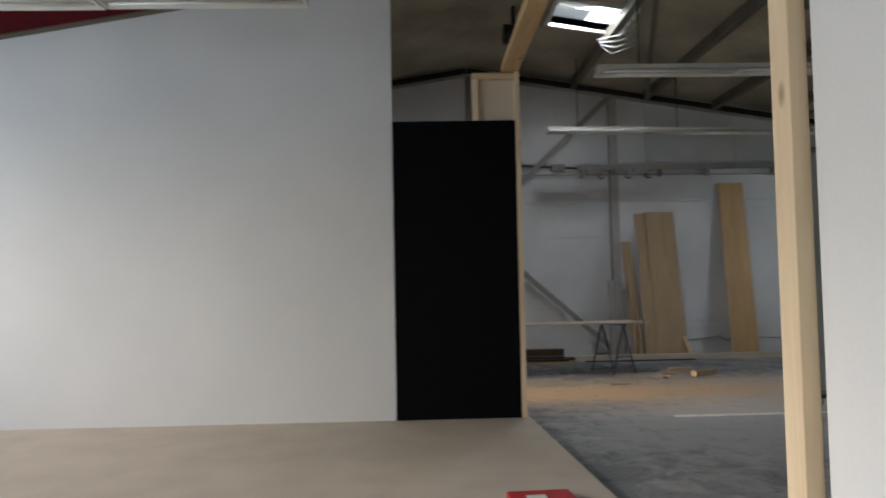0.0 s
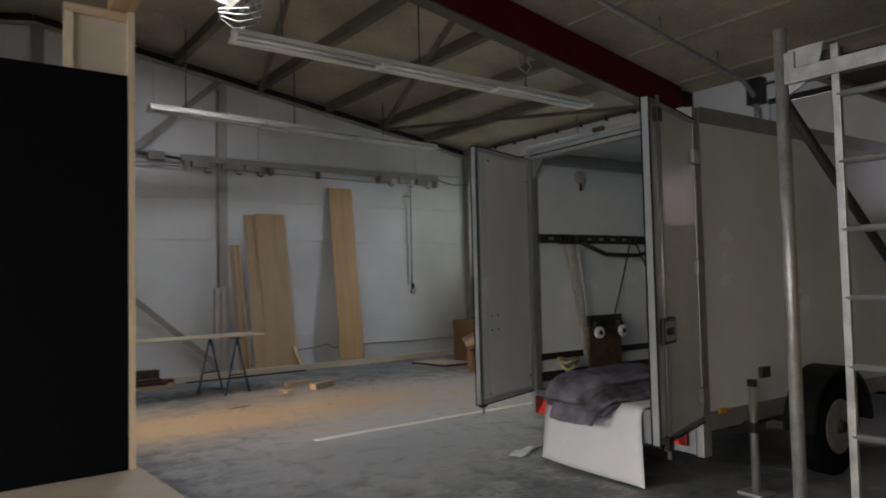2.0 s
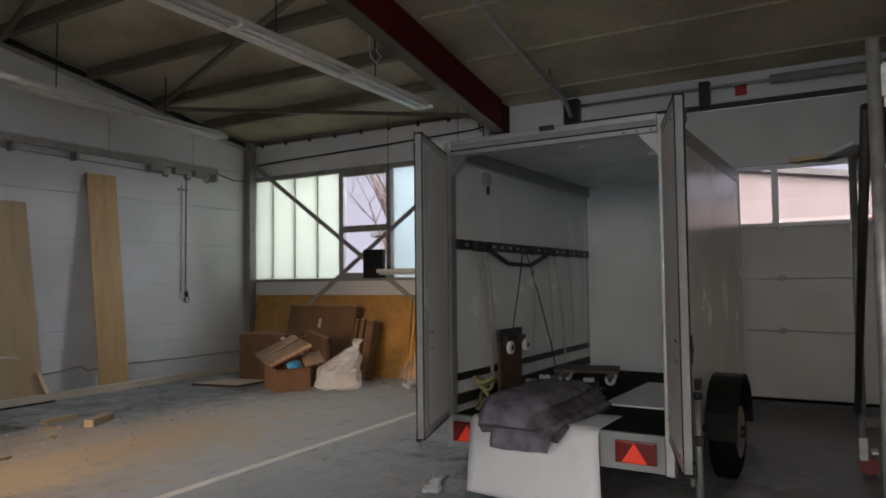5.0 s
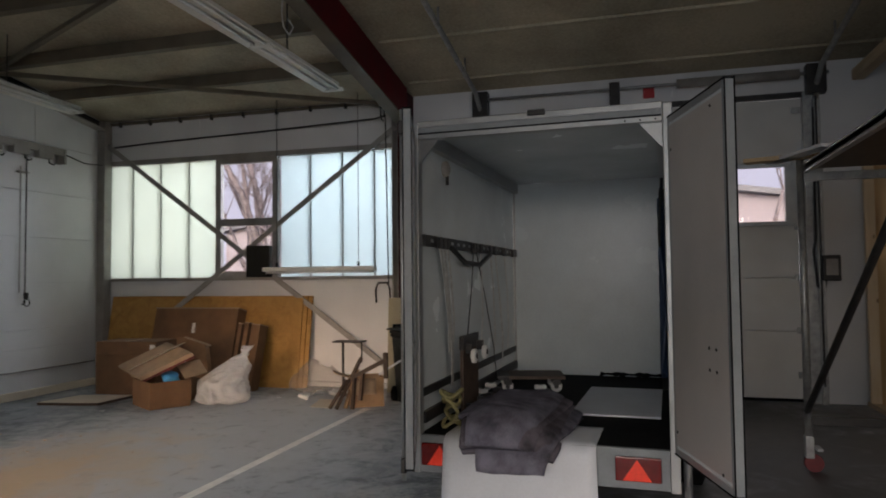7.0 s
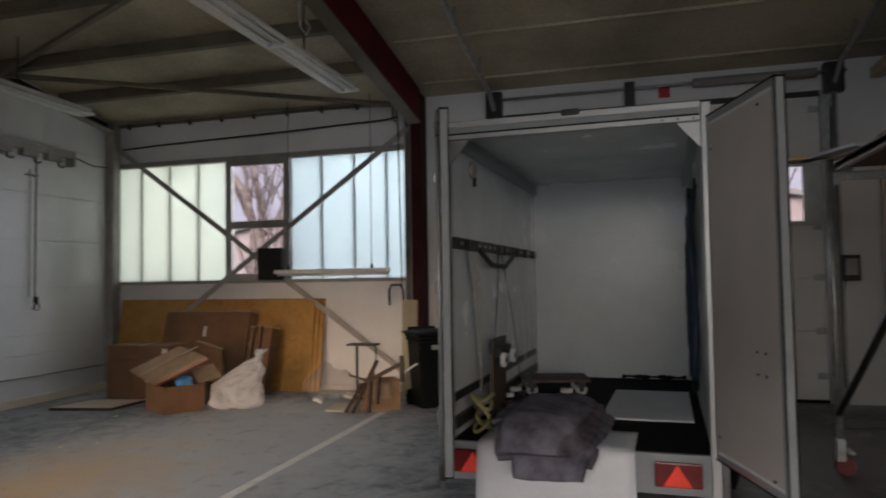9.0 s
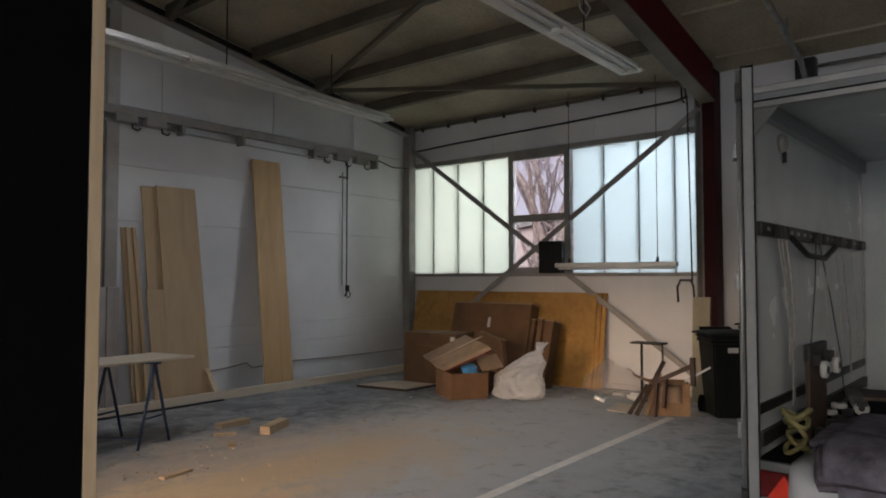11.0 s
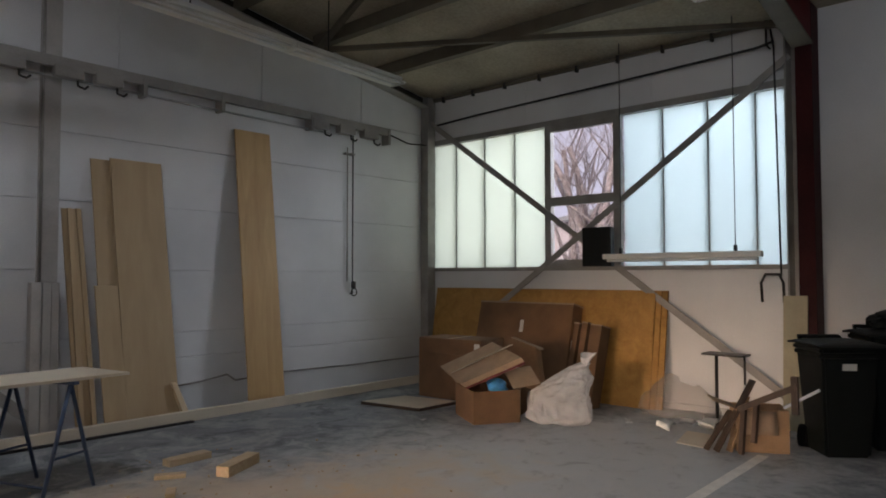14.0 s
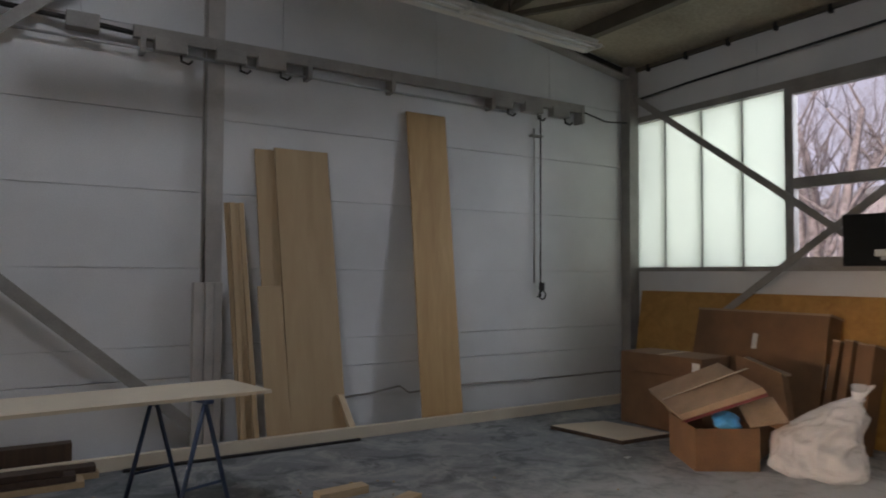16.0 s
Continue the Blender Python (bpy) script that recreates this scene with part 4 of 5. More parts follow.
def trestle_parts(tre):
    h = 0.69
    for s in (-0.25, 0.25):
        for e in (-0.19, 0.19):
            part("leg", rod([(s + 0.0, 0, h), (s, e, 0.0)], 0.013, 8), M_BLUEP, tre)
        part("cross_bar", rod([(s, -0.13, 0.24), (s, 0.13, 0.24)], 0.009, 6), M_BLUEP, tre)
    part("top_bar", box(-0.3, 0.3, -0.02, 0.02, h - 0.01, h + 0.012, 0.004), M_BLUEP, tre)
    for e in (-0.17,):
        part("side_bar", rod([(-0.25, e, 0.08), (0.25, e, 0.08)], 0.009, 6), M_BLUEP, tre)


trestle_parts(tre)
copy_thing(tre, pose(0.9, 10.25, 0, 0, 0, -10))
solid("trestle_board", prism([(0.35, 9.86), (3.1, 10.05), (2.99, 10.56), (0.35, 10.36)], 0.703, 0.722), M_PALE, "pale plywood board lying on the trestles", "table top")

# offcuts and scraps on the floor
for x, y, a, l, w, hgt in ((3.74, 9.74, 27, 0.4, 0.1, 0.075), (3.6, 10.2, 5, 0.34, 0.1, 0.05), (3.32, 9.9, -30, 0.2, 0.07, 0.03), (3.15, 9.55, 60, 0.14, 0.06, 0.03), (2.4, 9.1, 10, 0.25, 0.06, 0.02)):
    solid("wood_offcut", box(-l / 2, l / 2, -w / 2, w / 2, 0, hgt, 0.004, pose(x, y, 0, 0, 0, a)), M_PINE_X, "pale sawn pine offcut lying on the dusty floor", "offcut", "offcuts")
rng = random.Random(5)
bm = bmesh.new()
for k in range(150):
    x, y = rng.gauss(2.9, 0.9), rng.gauss(9.5, 0.55)
    s = rng.uniform(0.003, 0.012)
    if 7.2 < y < 11.3:
        grow(bm, -s, s, -s * 0.5, s * 0.5, 0, rng.uniform(0.003, 0.012), pose(x, y, 0.0, 0, 0, rng.uniform(0, 180)))
tagged(new("wood_chips", mesh_of("wood_chips", bm, M_PLY)), "scattered wood chips and shavings on the floor", "wood chips", "", "stuff")
for x, y, a, sx, sy in ((3.46, 5.62, 20, 0.2, 0.07), (3.58, 5.66, 5, 0.1, 0.04), (7.05, 8.43, 30, 0.09, 0.035), (5.8, 9.9, 10, 0.03, 0.02), (7.3, 8.2, 50, 0.06, 0.03)):
    solid("paper_scrap", sheet(6, 3, lambda u, v: Vector((x, y, 0)) + Matrix.Rotation(radians(a), 3, "Z") @ Vector(((u - 0.5) * 2 * sx, (v - 0.5) * 2 * sy * (0.7 + 0.3 * math.sin(7 * u)), 0.004 + 0.008 * abs(math.sin(5 * u + 3 * v)))), 0.002), M_TUBE, "white paper scrap lying on the floor", "paper", "paper scraps")

# ---- trailer ----
T = pose(3.46, 5.5, 0, 0, 0, -2.4)
tl = thing("box_trailer", T, "white box trailer with open rear doors and aluminium edges", "trailer")
L, W, Z0, Z1 = 2.72, 1.5, 0.5, 2.37
part("side_wall", box(0.0, L, -0.035, 0.0, Z0, Z1 - 0.03), M_FRP, tl)
part("side_wall", box(0.0, L, -W, -W + 0.035, Z0, Z1 - 0.03), M_FRP, tl)
part("front_wall", box(L - 0.035, L, -W + 0.036, -0.036, Z0, Z1 - 0.03), M_FRP, tl)
part("roof", box(0.0, L, -W + 0.0, 0.0, Z1 - 0.028, Z1), M_FRP, tl)
part("floor", box(0.0, L - 0.036, -W + 0.036, -0.036, Z0 - 0.04, Z0 + 0.005), M_RUBBER, tl, "black anti-slip floor")
for y0, y1 in ((-0.045, 0.006), (-W - 0.006, -W + 0.045)):
    part("rear_post", box(-0.03, 0.045, y0, y1, 0.28, Z1 + 0.0, 0.006), M_ALU, tl)
    part("edge_profile", box(0.046, L + 0.006, y0 if y0 < -1 else y1 - 0.008, y0 + 0.008 if y0 < -1 else y1, Z1 - 0.09, Z1 + 0.008), M_ALU, tl)
    part("edge_profile", box(0.046, L + 0.006, y0 if y0 < -1 else y1 - 0.008, y0 + 0.008 if y0 < -1 else y1, Z0 - 0.07, Z0 + 0.04), M_ALU, tl)
    part("front_post", box(L - 0.04, L + 0.008, y0, y1, Z0 - 0.05, Z1, 0.006), M_ALU, tl)
part("header", box(-0.03, 0.045, -W + 0.046, -0.046, Z1 - 0.1, Z1 + 0.01, 0.006), M_ALU, tl)
# thin strip on the header face, its grey stands in for a groove's shadow
part("header_groove_shade", box(-0.034, -0.0302, -W + 0.05, -0.05, Z1 - 0.062, Z1 - 0.03), M_TAILP, tl, "grey strip coloured as the shadow of a groove")
part("header_lip", box(-0.04, -0.0302, -W + 0.05, -0.05, Z1 - 0.029, Z1 - 0.02), M_ALU, tl)
part("header_seal", box(-0.036, -0.0302, -W + 0.05, -0.05, Z1 - 0.071, Z1 - 0.063), M_RUBBER, tl, "black rubber seal")
for y in (-W + 0.08, -W + 0.16, -W + 0.24):
    part("rivet", rod([(-0.03, y, Z1 - 0.086), (-0.035, y, Z1 - 0.086)], 0.006, 6), M_DARK, tl)
part("clearance_light", box(-0.05, -0.031, -0.82, -0.72, Z1 - 0.012, Z1 + 0.02, 0.005), M_DARK, tl)
for y, s in ((-0.046, -1), (-W + 0.046, 1)):
    part("gusset", prism([(y, Z1 - 0.1), (y + s * 0.12, Z1 - 0.1), (y, Z1 - 0.24)], 0.0, 0.02, "x"), M_ALU, tl)
for y in (-0.06, -W + 0.06):
    part("cove", bar((0.05, y, Z1 - 0.075), (L - 0.04, y, Z1 - 0.075), 0.05, 0.09), M_ALU, tl)
for y in (-0.045, -W + 0.045):
    part("corner_trim", box(L - 0.055, L - 0.036, y - 0.01, y + 0.01, Z0, Z1 - 0.03), M_ALU, tl)
part("light_panel", box(-0.03, 0.02, -W + 0.046, -0.046, 0.29, Z0 + 0.004, 0.004), M_TAILP, tl, "grey tail light panel")
for y0 in (-0.3, -1.41):
    lamp = part("tail_light", box(-0.06, -0.031, y0, y0 + 0.24, 0.335, 0.465, 0.008), M_LENS, tl, "red tail light")
    part("reflector", prism([(y0 + 0.05, 0.342), (y0 + 0.2, 0.342), (y0 + 0.125, 0.455)], -0.066, -0.0605, "x"), M_REFLECT, lamp, "bright red triangle reflector")
part("chassis", box(0.1, L + 1.0, -0.35, -0.29, 0.36, 0.455), M_GALV, tl)
part("chassis", box(0.1, L + 1.0, -1.21, -1.15, 0.36, 0.455), M_GALV, tl)
part("axle", rod([(1.2, 0.02, 0.33), (1.2, -W - 0.02, 0.33)], 0.035), M_DARK, tl)


def wheel(y0, s):
    w = part("wheel", rod([(1.2, y0, 0.325), (1.2, y0 + s * 0.02, 0.325), (1.2, y0 + s * 0.14, 0.325), (1.2, y0 + s * 0.165, 0.325)], [0.28, 0.325, 0.325, 0.27], 28), M_RUBBER, tl, "black tyre")
    part("rim", rod([(1.2, y0 + s * 0.163, 0.325), (1.2, y0 + s * 0.172, 0.325)], [0.185, 0.17], 24), M_GALV, w, "grey steel rim")
    part("hub", rod([(1.2, y0 + s * 0.17, 0.325), (1.2, y0 + s * 0.2, 0.325)], [0.05, 0.035], 14), M_DARK, w)
    arc = [(1.2 + 0.4 * math.cos(a), 0.33 + 0.4 * math.sin(a)) for a in [math.pi * k / 14 for k in range(15)]]
    inner = [(1.2 + 0.37 * math.cos(a), 0.33 + 0.37 * math.sin(a)) for a in [math.pi * k / 14 for k in range(14, -1, -1)]]
    part("fender", prism(arc + inner, min(y0 - s * 0.0, y0 + s * 0.2), max(y0, y0 + s * 0.2), "y"), M_BIN, tl, "black plastic fender")


wheel(-W - 0.01, -1)
wheel(0.01, 1)
# doors: left one swung out, right one swung back along the side


def trailer_door(y, turn, side):
    d = part("door", bmesh.new(), M_FRP, tl)
    d.matrix_local = pose(-0.035, y, 0, 0, 0, turn)
    w = 0.735
    rim = M_ALU
    for o in (part("panel", box(0.03, w - 0.03, -0.016, 0.016, 0.53, 2.25), M_FRP, d),
              part("frame", box(0.0, 0.03, -0.022, 0.022, 0.5, 2.28, 0.004), rim, d), part("frame", box(w - 0.03, w, -0.022, 0.022, 0.5, 2.28, 0.004), M_TAILP, d),
              part("frame", box(0.03, w - 0.03, -0.022, 0.022, 0.5, 0.53), rim, d), part("frame", box(0.03, w - 0.03, -0.022, 0.022, 2.25, 2.28), rim, d)):
        pass
    for y in (-0.024, 0.019):
        part("gasket", box(w, w + 0.006, y, y + 0.005, 0.49, 2.29), M_RUBBER, d, "black rubber seal")
    part("gasket", box(0.0, w, -0.024, 0.024, 2.281, 2.288), M_RUBBER, d)
    part("gasket", box(0.0, w, -0.024, 0.024, 0.492, 0.499), M_RUBBER, d)
    ins, out = (0.017, -0.03) if side > 0 else (-0.022, 0.03)
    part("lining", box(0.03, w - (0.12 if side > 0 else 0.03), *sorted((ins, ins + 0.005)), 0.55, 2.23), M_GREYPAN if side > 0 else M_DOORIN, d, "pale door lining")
    if side > 0:
        part("edge_strip", box(w - 0.118, w - 0.032, 0.017, 0.024, 0.55, 2.23), M_FRP, d, "white edge strip")
    part("lock_rod", rod([(w - 0.1, out, 0.42), (w - 0.1, out, 2.3)], 0.011, 8), M_ALU, d)
    if side < 0:
        part("lock_frame", box(w - 0.24, w - 0.05, out - 0.012, out + 0.012, 1.0, 1.14, 0.01), M_DARK, d, "dark recessed lock frame")
        part("lock_plate", box(w - 0.22, w - 0.07, *sorted((out * 1.3, out * 1.44)), 1.02, 1.12), M_ALU, d, "dull steel lock plate")
        part("lock_handle", box(w - 0.18, w - 0.08, out * 1.45 - 0.006, out * 1.45 + 0.006, 1.05, 1.09, 0.004), M_DARK, d)
    for z in (0.66, 1.4, 2.05):
        part("hinge", box(-0.02, 0.09, out - 0.014, out + 0.014, z - 0.04, z + 0.04, 0.005), M_GALV, d)
    for z in (0.5, 2.2):
        part("keeper", box(w - 0.13, w - 0.06, out - 0.015, out + 0.015, z - 0.035, z + 0.035, 0.004), M_DARK, d)
    for x, z in ((0.5, 1.1), (0.5, 1.0), (0.58, 1.1), (0.58, 1.0), (0.05, 2.1), (0.05, 0.62), (0.62, 0.56), (0.58, 2.2)):
        part("bolt", rod([(x, ins, z), (x, ins + (0.008 if ins > 0 else -0.004), z)], 0.008, 6), M_DARK, d)
    return d


ldoor = trailer_door(0.0, 180 + 19.5, 1)
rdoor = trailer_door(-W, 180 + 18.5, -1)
part("marker_light", box(0.12, 0.19, -W - 0.02, -W - 0.004, 0.52, 0.55, 0.004), M_AMBER, tl, "small amber side marker")
part("side_catch", box(0.56, 0.66, -W - 0.03, -W - 0.002, 0.69, 0.76, 0.006), M_DARK, tl)
jack = part("support_leg", rod([(0.41, -W - 0.05, 0.02), (0.41, -W - 0.05, 0.66)], 0.024, 12), M_ALU, tl, "galvanised prop stand")
part("foot", box(0.33, 0.49, -W - 0.13, -W + 0.03, 0.0, 0.02, 0.004), M_GALV, jack)
part("clamp", box(0.36, 0.48, -W - 0.09, -W + 0.3, 0.38, 0.44, 0.006), M_DARK, jack)
part("knob", rod([(0.41, -W - 0.05, 0.66), (0.41, -W - 0.05, 0.7)], 0.03, 10), M_DARK, jack)
part("brace_rod", rod([(0.42, -W + 0.0, 0.4), (1.0, -W + 0.05, 0.42)], 0.012, 6), M_DARK, tl)
# inside fittings
railT = part("lashing_rail", box(0.03, L - 0.05, -0.07, -0.036, 1.63, 1.7, 0.004), M_DARK, tl, "black lashing rail")
for k in range(18):
    part("slot", box(0.12 + k * 0.14, 0.17 + k * 0.14, -0.073, -0.0705, 1.655, 1.675), M_ALU, railT)
part("kick_rail", box(0.03, L - 0.05, -0.06, -0.036, 0.56, 0.63), M_DARK, tl)
part("kick_rail", box(0.03, L - 0.05, -0.05, -0.036, 0.72, 0.77), M_DARK, tl)
lampT = part("interior_light", rod([(0.5, -0.036, 2.17), (0.5, -0.06, 2.17), (0.5, -0.075, 2.17)], [0.055, 0.055, 0.03], 14), M_STEEL, tl)
part("hook", rod([(0.5, -0.06, 2.12), (0.5, -0.06, 2.06)], 0.012, 6), M_DARK, lampT)
# straps hanging from the rail
for k, (u, end, zb, w) in enumerate(((0.25, 0.42, 0.95, 0.04), (0.33, 0.47, 0.72, 0.045), (0.4, 0.5, 1.0, 0.03), (1.05, 0.72, 0.85, 0.014), (1.1, 1.7, 0.6, 0.016), (1.25, 1.2, 0.9, 0.03), (1.55, 1.62, 0.8, 0.034), (1.7, 1.92, 0.72, 0.04), (2.05, 2.12, 0.8, 0.03), (2.4, 2.34, 0.9, 0.03))):
    pts = [(u, -0.085, 1.66), (u + (end - u) * 0.35, -0.1, 1.66 - (1.66 - zb) * 0.35), (u + (end - u) * 0.75, -0.105, 1.66 - (1.66 - zb) * 0.75), (end, -0.09, zb)]
    bm = bmesh.new()
    for p, q in zip(pts, pts[1:]):
        bar(p, q, 0.004, w, bm, up=(1, 0, 0))
    lash = thing("lashing_strap", T, "pale lashing strap hanging from the trailer rail", "strap", "lashing straps")
    part("webbing", bm, M_STRAP if k not in (3, 4) else M_CABLE, lash)
    part("clip", box(u - w * 0.7, u + w * 0.7, -0.1, -0.074, 1.62, 1.69, 0.003), M_DARK, lash, "dark steel hook")
hose = tagged(new("black_strap", mesh_of("black_strap", rod([(0.45, -0.1, 1.63), (0.7, -0.12, 1.54), (1.1, -0.12, 1.53), (1.5, -0.1, 1.62)], 0.018, 6), M_CABLE)), "black cable looped under the lashing rail", "strap")
hose.matrix_world = T
drape = thing("hanging_cloth", T, "dark blue grey cloth straps bunched on the trailer side", "cloth")
for k, (u0, u1, z0, z1) in enumerate(((1.0, 1.1, 0.75, 1.95), (1.3, 1.45, 0.62, 2.06), (1.52, 1.62, 0.7, 1.9), (1.8, 1.92, 0.9, 1.7))):
    part("fold", sheet(8, 18, lambda u, v: Vector((u0 + (u1 - u0) * u + 0.05 * math.sin(3 * v + 2 * k), -W + 0.07 + 0.02 * math.sin(9 * u + 7 * v + k), z1 + (z0 - z1) * v + 0.02 * math.sin(7 * u))), 0.006), M_CABLE if k % 2 else M_BLUEP, drape)
part("cord", rod([(0.5, -W + 0.06, 2.0), (0.52, -W + 0.08, 1.75), (0.6, -W + 0.08, 1.62), (0.66, -W + 0.08, 1.8), (0.62, -W + 0.06, 2.05)], 0.01, 6), M_CABLE, drape)


def furniture_dolly(m, label, turned=False):
    d = thing("furniture_dolly", T @ m, label, "dolly", "dollies")
    part("board", box(-0.185, 0.185, -0.27, 0.18, 0.06, 0.085, 0.006), M_OLDWOOD, d)
    part("end_board", box(-0.19, 0.19, 0.18, 0.27, 0.056, 0.088, 0.006), M_DARK, d)
    for x in (-0.135, 0.135):
        for y in (-0.2, 0.19):
            c = part("castor_fork", box(x - 0.02, x + 0.02, y - 0.035, y + 0.03, 0.012, 0.056, 0.004), M_DARK, d)
            a = Vector((0, 0, 1)) if turned else Vector((1, 0, 0))
            o = Vector((x, y - (0.05 if turned else 0.0), 0.0))
            part("castor", rod([o - a * 0.016, o - a * 0.011, o + a * 0.011, o + a * 0.016], [0.038, 0.046, 0.046, 0.038], 18), M_PLASTIC_W, c, "white plastic wheel")
            part("hub", rod([o - a * 0.02, o + a * 0.02], 0.02, 10), M_DARK, c)
    return d


upright = Matrix(((-1, 0, 0, 0), (0, 0, 1, 0), (0, 1, 0, 0), (0, 0, 0, 1)))
furniture_dolly(Matrix.Translation((0.6, -0.2, 0.78)) @ upright @ Matrix.Translation((0, 0, -0.045)), "brown wooden furniture dolly standing upright with white castors", True)
furniture_dolly(Matrix.Translation((1.75, -0.36, 0.553)) @ Matrix.Rotation(radians(15), 4, "Z"), "wooden furniture dolly lying on the trailer floor")
furniture_dolly(Matrix.Translation((1.2, -0.38, 0.595)) @ Matrix.Rotation(radians(180), 4, "X") @ Matrix.Translation((0, 0, 0.0)), "upturned wooden dolly with white castors", True)
clamp = thing("strap_bundle", T @ pose(0.2, -0.17, 0.508), "yellowish bundle of ropes on the trailer floor", "ropes")
for k in range(5):
    part("coil", rod([(0.06 * math.cos(a * math.tau / 14), 0.055 * math.sin(a * math.tau / 14 + k), 0.03 + k * 0.045 + 0.02 * math.sin(a * math.tau / 14 * 2)) for a in range(14)], 0.013, 6, closed=True), M_BRASS, clamp)
cb = thing("white_board", T @ pose(1.33, -1.1, 0.507), "white board lying on the black trailer floor", "board")
part("board", prism([(-0.55, 0.28), (-0.55, -0.3), (0.6, -0.3), (0.6, 0.26)], 0.0, 0.012), M_SHEETW, cb)
edge_cloth = tagged(new("dark_cloth", mesh_of("dark_cloth", sheet(8, 3, lambda u, v: Vector((2.52 + 0.12 * v, -0.85 - 0.55 * u, 0.52 + 0.03 * math.sin(9 * u + 2 * v) ** 2)), 0.006), M_RUBBER)), "crumpled dark cloth by the trailer front wall", "cloth")
edge_cloth.matrix_world = T
# white sheet laid over the sill and hanging to the floor


def sheet_place(u, v):
    y = -0.2 - 0.87 * u
    if v < 0.32:
        s = v / 0.32
        return Vector((0.42 - 0.44 * s, y, 0.515 + 0.004 * math.sin(5 * u)))
    s = (v - 0.32) / 0.68
    out = -0.045 - 0.03 * s - 0.035 * math.sin(3.2 * u + 1.0) * s
    return Vector((out - 0.07 * (1 - (1 - min(s * 4, 1)) ** 2) * 0.3, y + 0.02 * s * math.sin(4 * u), 0.515 - (0.47 + 0.035 * u) * s))


ws = tagged(new("white_sheet", mesh_of("white_sheet", sheet(14, 22, sheet_place, 0.003), M_SHEETW)), "white protective sheet hanging over the trailer sill", "sheet")
ws.matrix_world = T


# pile of folded felt blankets
def blanket(k, y0, y1, over, back, z):
    def place(u, v):
        s = -over + (back + over) * u
        y = y0 + (y1 - y0) * v + 0.015 * math.sin(4 * u + k * 1.7) + 0.04 * (1 - u)
        mid = (y0 + y1) / 2
        y = mid + (y - mid) * (1 - 0.9 * max(0.0, -s - 0.1)) + 0.025 * math.sin(9 * v + k) * max(0.0, -s)
        lift = 0.008 * math.sin(6 * v + 5 * u + k * 2.1) - 0.01 * abs(2 * v - 1) ** 5 - 0.034 * max(0.0, (v - 0.72) / 0.28) ** 2
        if s >= 0:
            p = (s - 0.03, y, z + lift)
        else:
            th = -s / 0.27
            p = (-0.03 - (0.27 + lift) * math.sin(th), y, z - 0.27 + (0.27 + lift) * math.cos(th))
        return wobble(wobble(p, 3.5, 0.012), 11.0, 0.006)
    bm = sheet(34, 22, place, 0.026)
    for f in bm.faces:
        f.smooth = True
    return bm


pile = thing("moving_blankets", T, "pile of folded grey felt moving blankets over the trailer sill", "blankets")
for k, (y0, y1, over, back, z) in enumerate(((-0.36, -0.93, 0.2, 0.72, 0.545), (-0.46, -0.91, 0.34, 0.7, 0.579), (-0.35, -0.875, 0.24, 0.76, 0.613), (-0.31, -0.55, 0.02, 0.8, 0.648), (-0.37, -0.84, 0.27, 0.72, 0.649), (-0.39, -0.8, 0.31, 0.68, 0.686))):
    part("blanket", blanket(k, y0, y1, over, back, z), M_FELT if k % 2 else M_FELT2, pile)

# ---- mobile scaffold ----
sc = thing("mobile_scaffold", pose(0, 0, 0), "grey steel mobile scaffold tower with ladder frames and deck", "scaffold")
part("standard", rod([(2.52, 3.02, 0.18), (2.52, 3.02, 2.36)], 0.026, 12), M_GALV, sc)
part("standard", rod([(5.08, 3.02, 0.18), (5.08, 3.02, 2.3)], 0.026, 12), M_GALV, sc)
part("standard", rod([(2.52, 1.98, 0.18), (2.52, 1.98, 2.3)], 0.026, 12), M_GALV, sc)
part("standard", rod([(5.08, 1.98, 0.18), (5.08, 1.98, 2.3)], 0.026, 12), M_GALV, sc)
for x, ys in ((2.52, (2.81, 2.3)), (5.08, (2.24, 1.98))):
    for y in ys:
        part("ladder_stile", box(x - 0.012, x + 0.012, y - 0.015, y + 0.015, 0.3, 2.24, 0.004), M_GALV, sc)
    for k in range(7):
        part("rung", rod([(x, ys[0], 0.48 + 0.26 * k), (x, ys[1], 0.48 + 0.26 * k)], 0.014, 8), M_ALU, sc)
    part("base_bar", box(x - 0.025, x + 0.025, 2.0, 3.0, 0.34, 0.4, 0.004), M_DARK, sc)
    part("top_bar", box(x - 0.025, x + 0.025, 2.0, 3.0, 2.12, 2.18, 0.004), M_GALV, sc)
    part("bracket", prism([(2.99, 2.26), (2.85, 2.26), (2.88, 2.14), (2.99, 2.08)], x - 0.006, x + 0.006, "x"), M_GALV, sc)
part("deck", box(2.55, 5.0, 2.02, 3.0, 2.2, 2.235), M_OLDWOOD, sc, "dark plywood deck")
for y in (2.02, 2.98):
    part("deck_frame", box(2.5, 5.1, y - 0.02, y + 0.02, 2.18, 2.25, 0.003), M_GALV, sc)
part("diagonal", rod([(2.56, 3.05, 2.1), (4.95, 3.05, 0.46)], 0.022, 10), M_DARK, sc)
part("diagonal", rod([(5.05, 2.0, 2.1), (2.6, 2.0, 0.5)], 0.022, 10), M_DARK, sc)
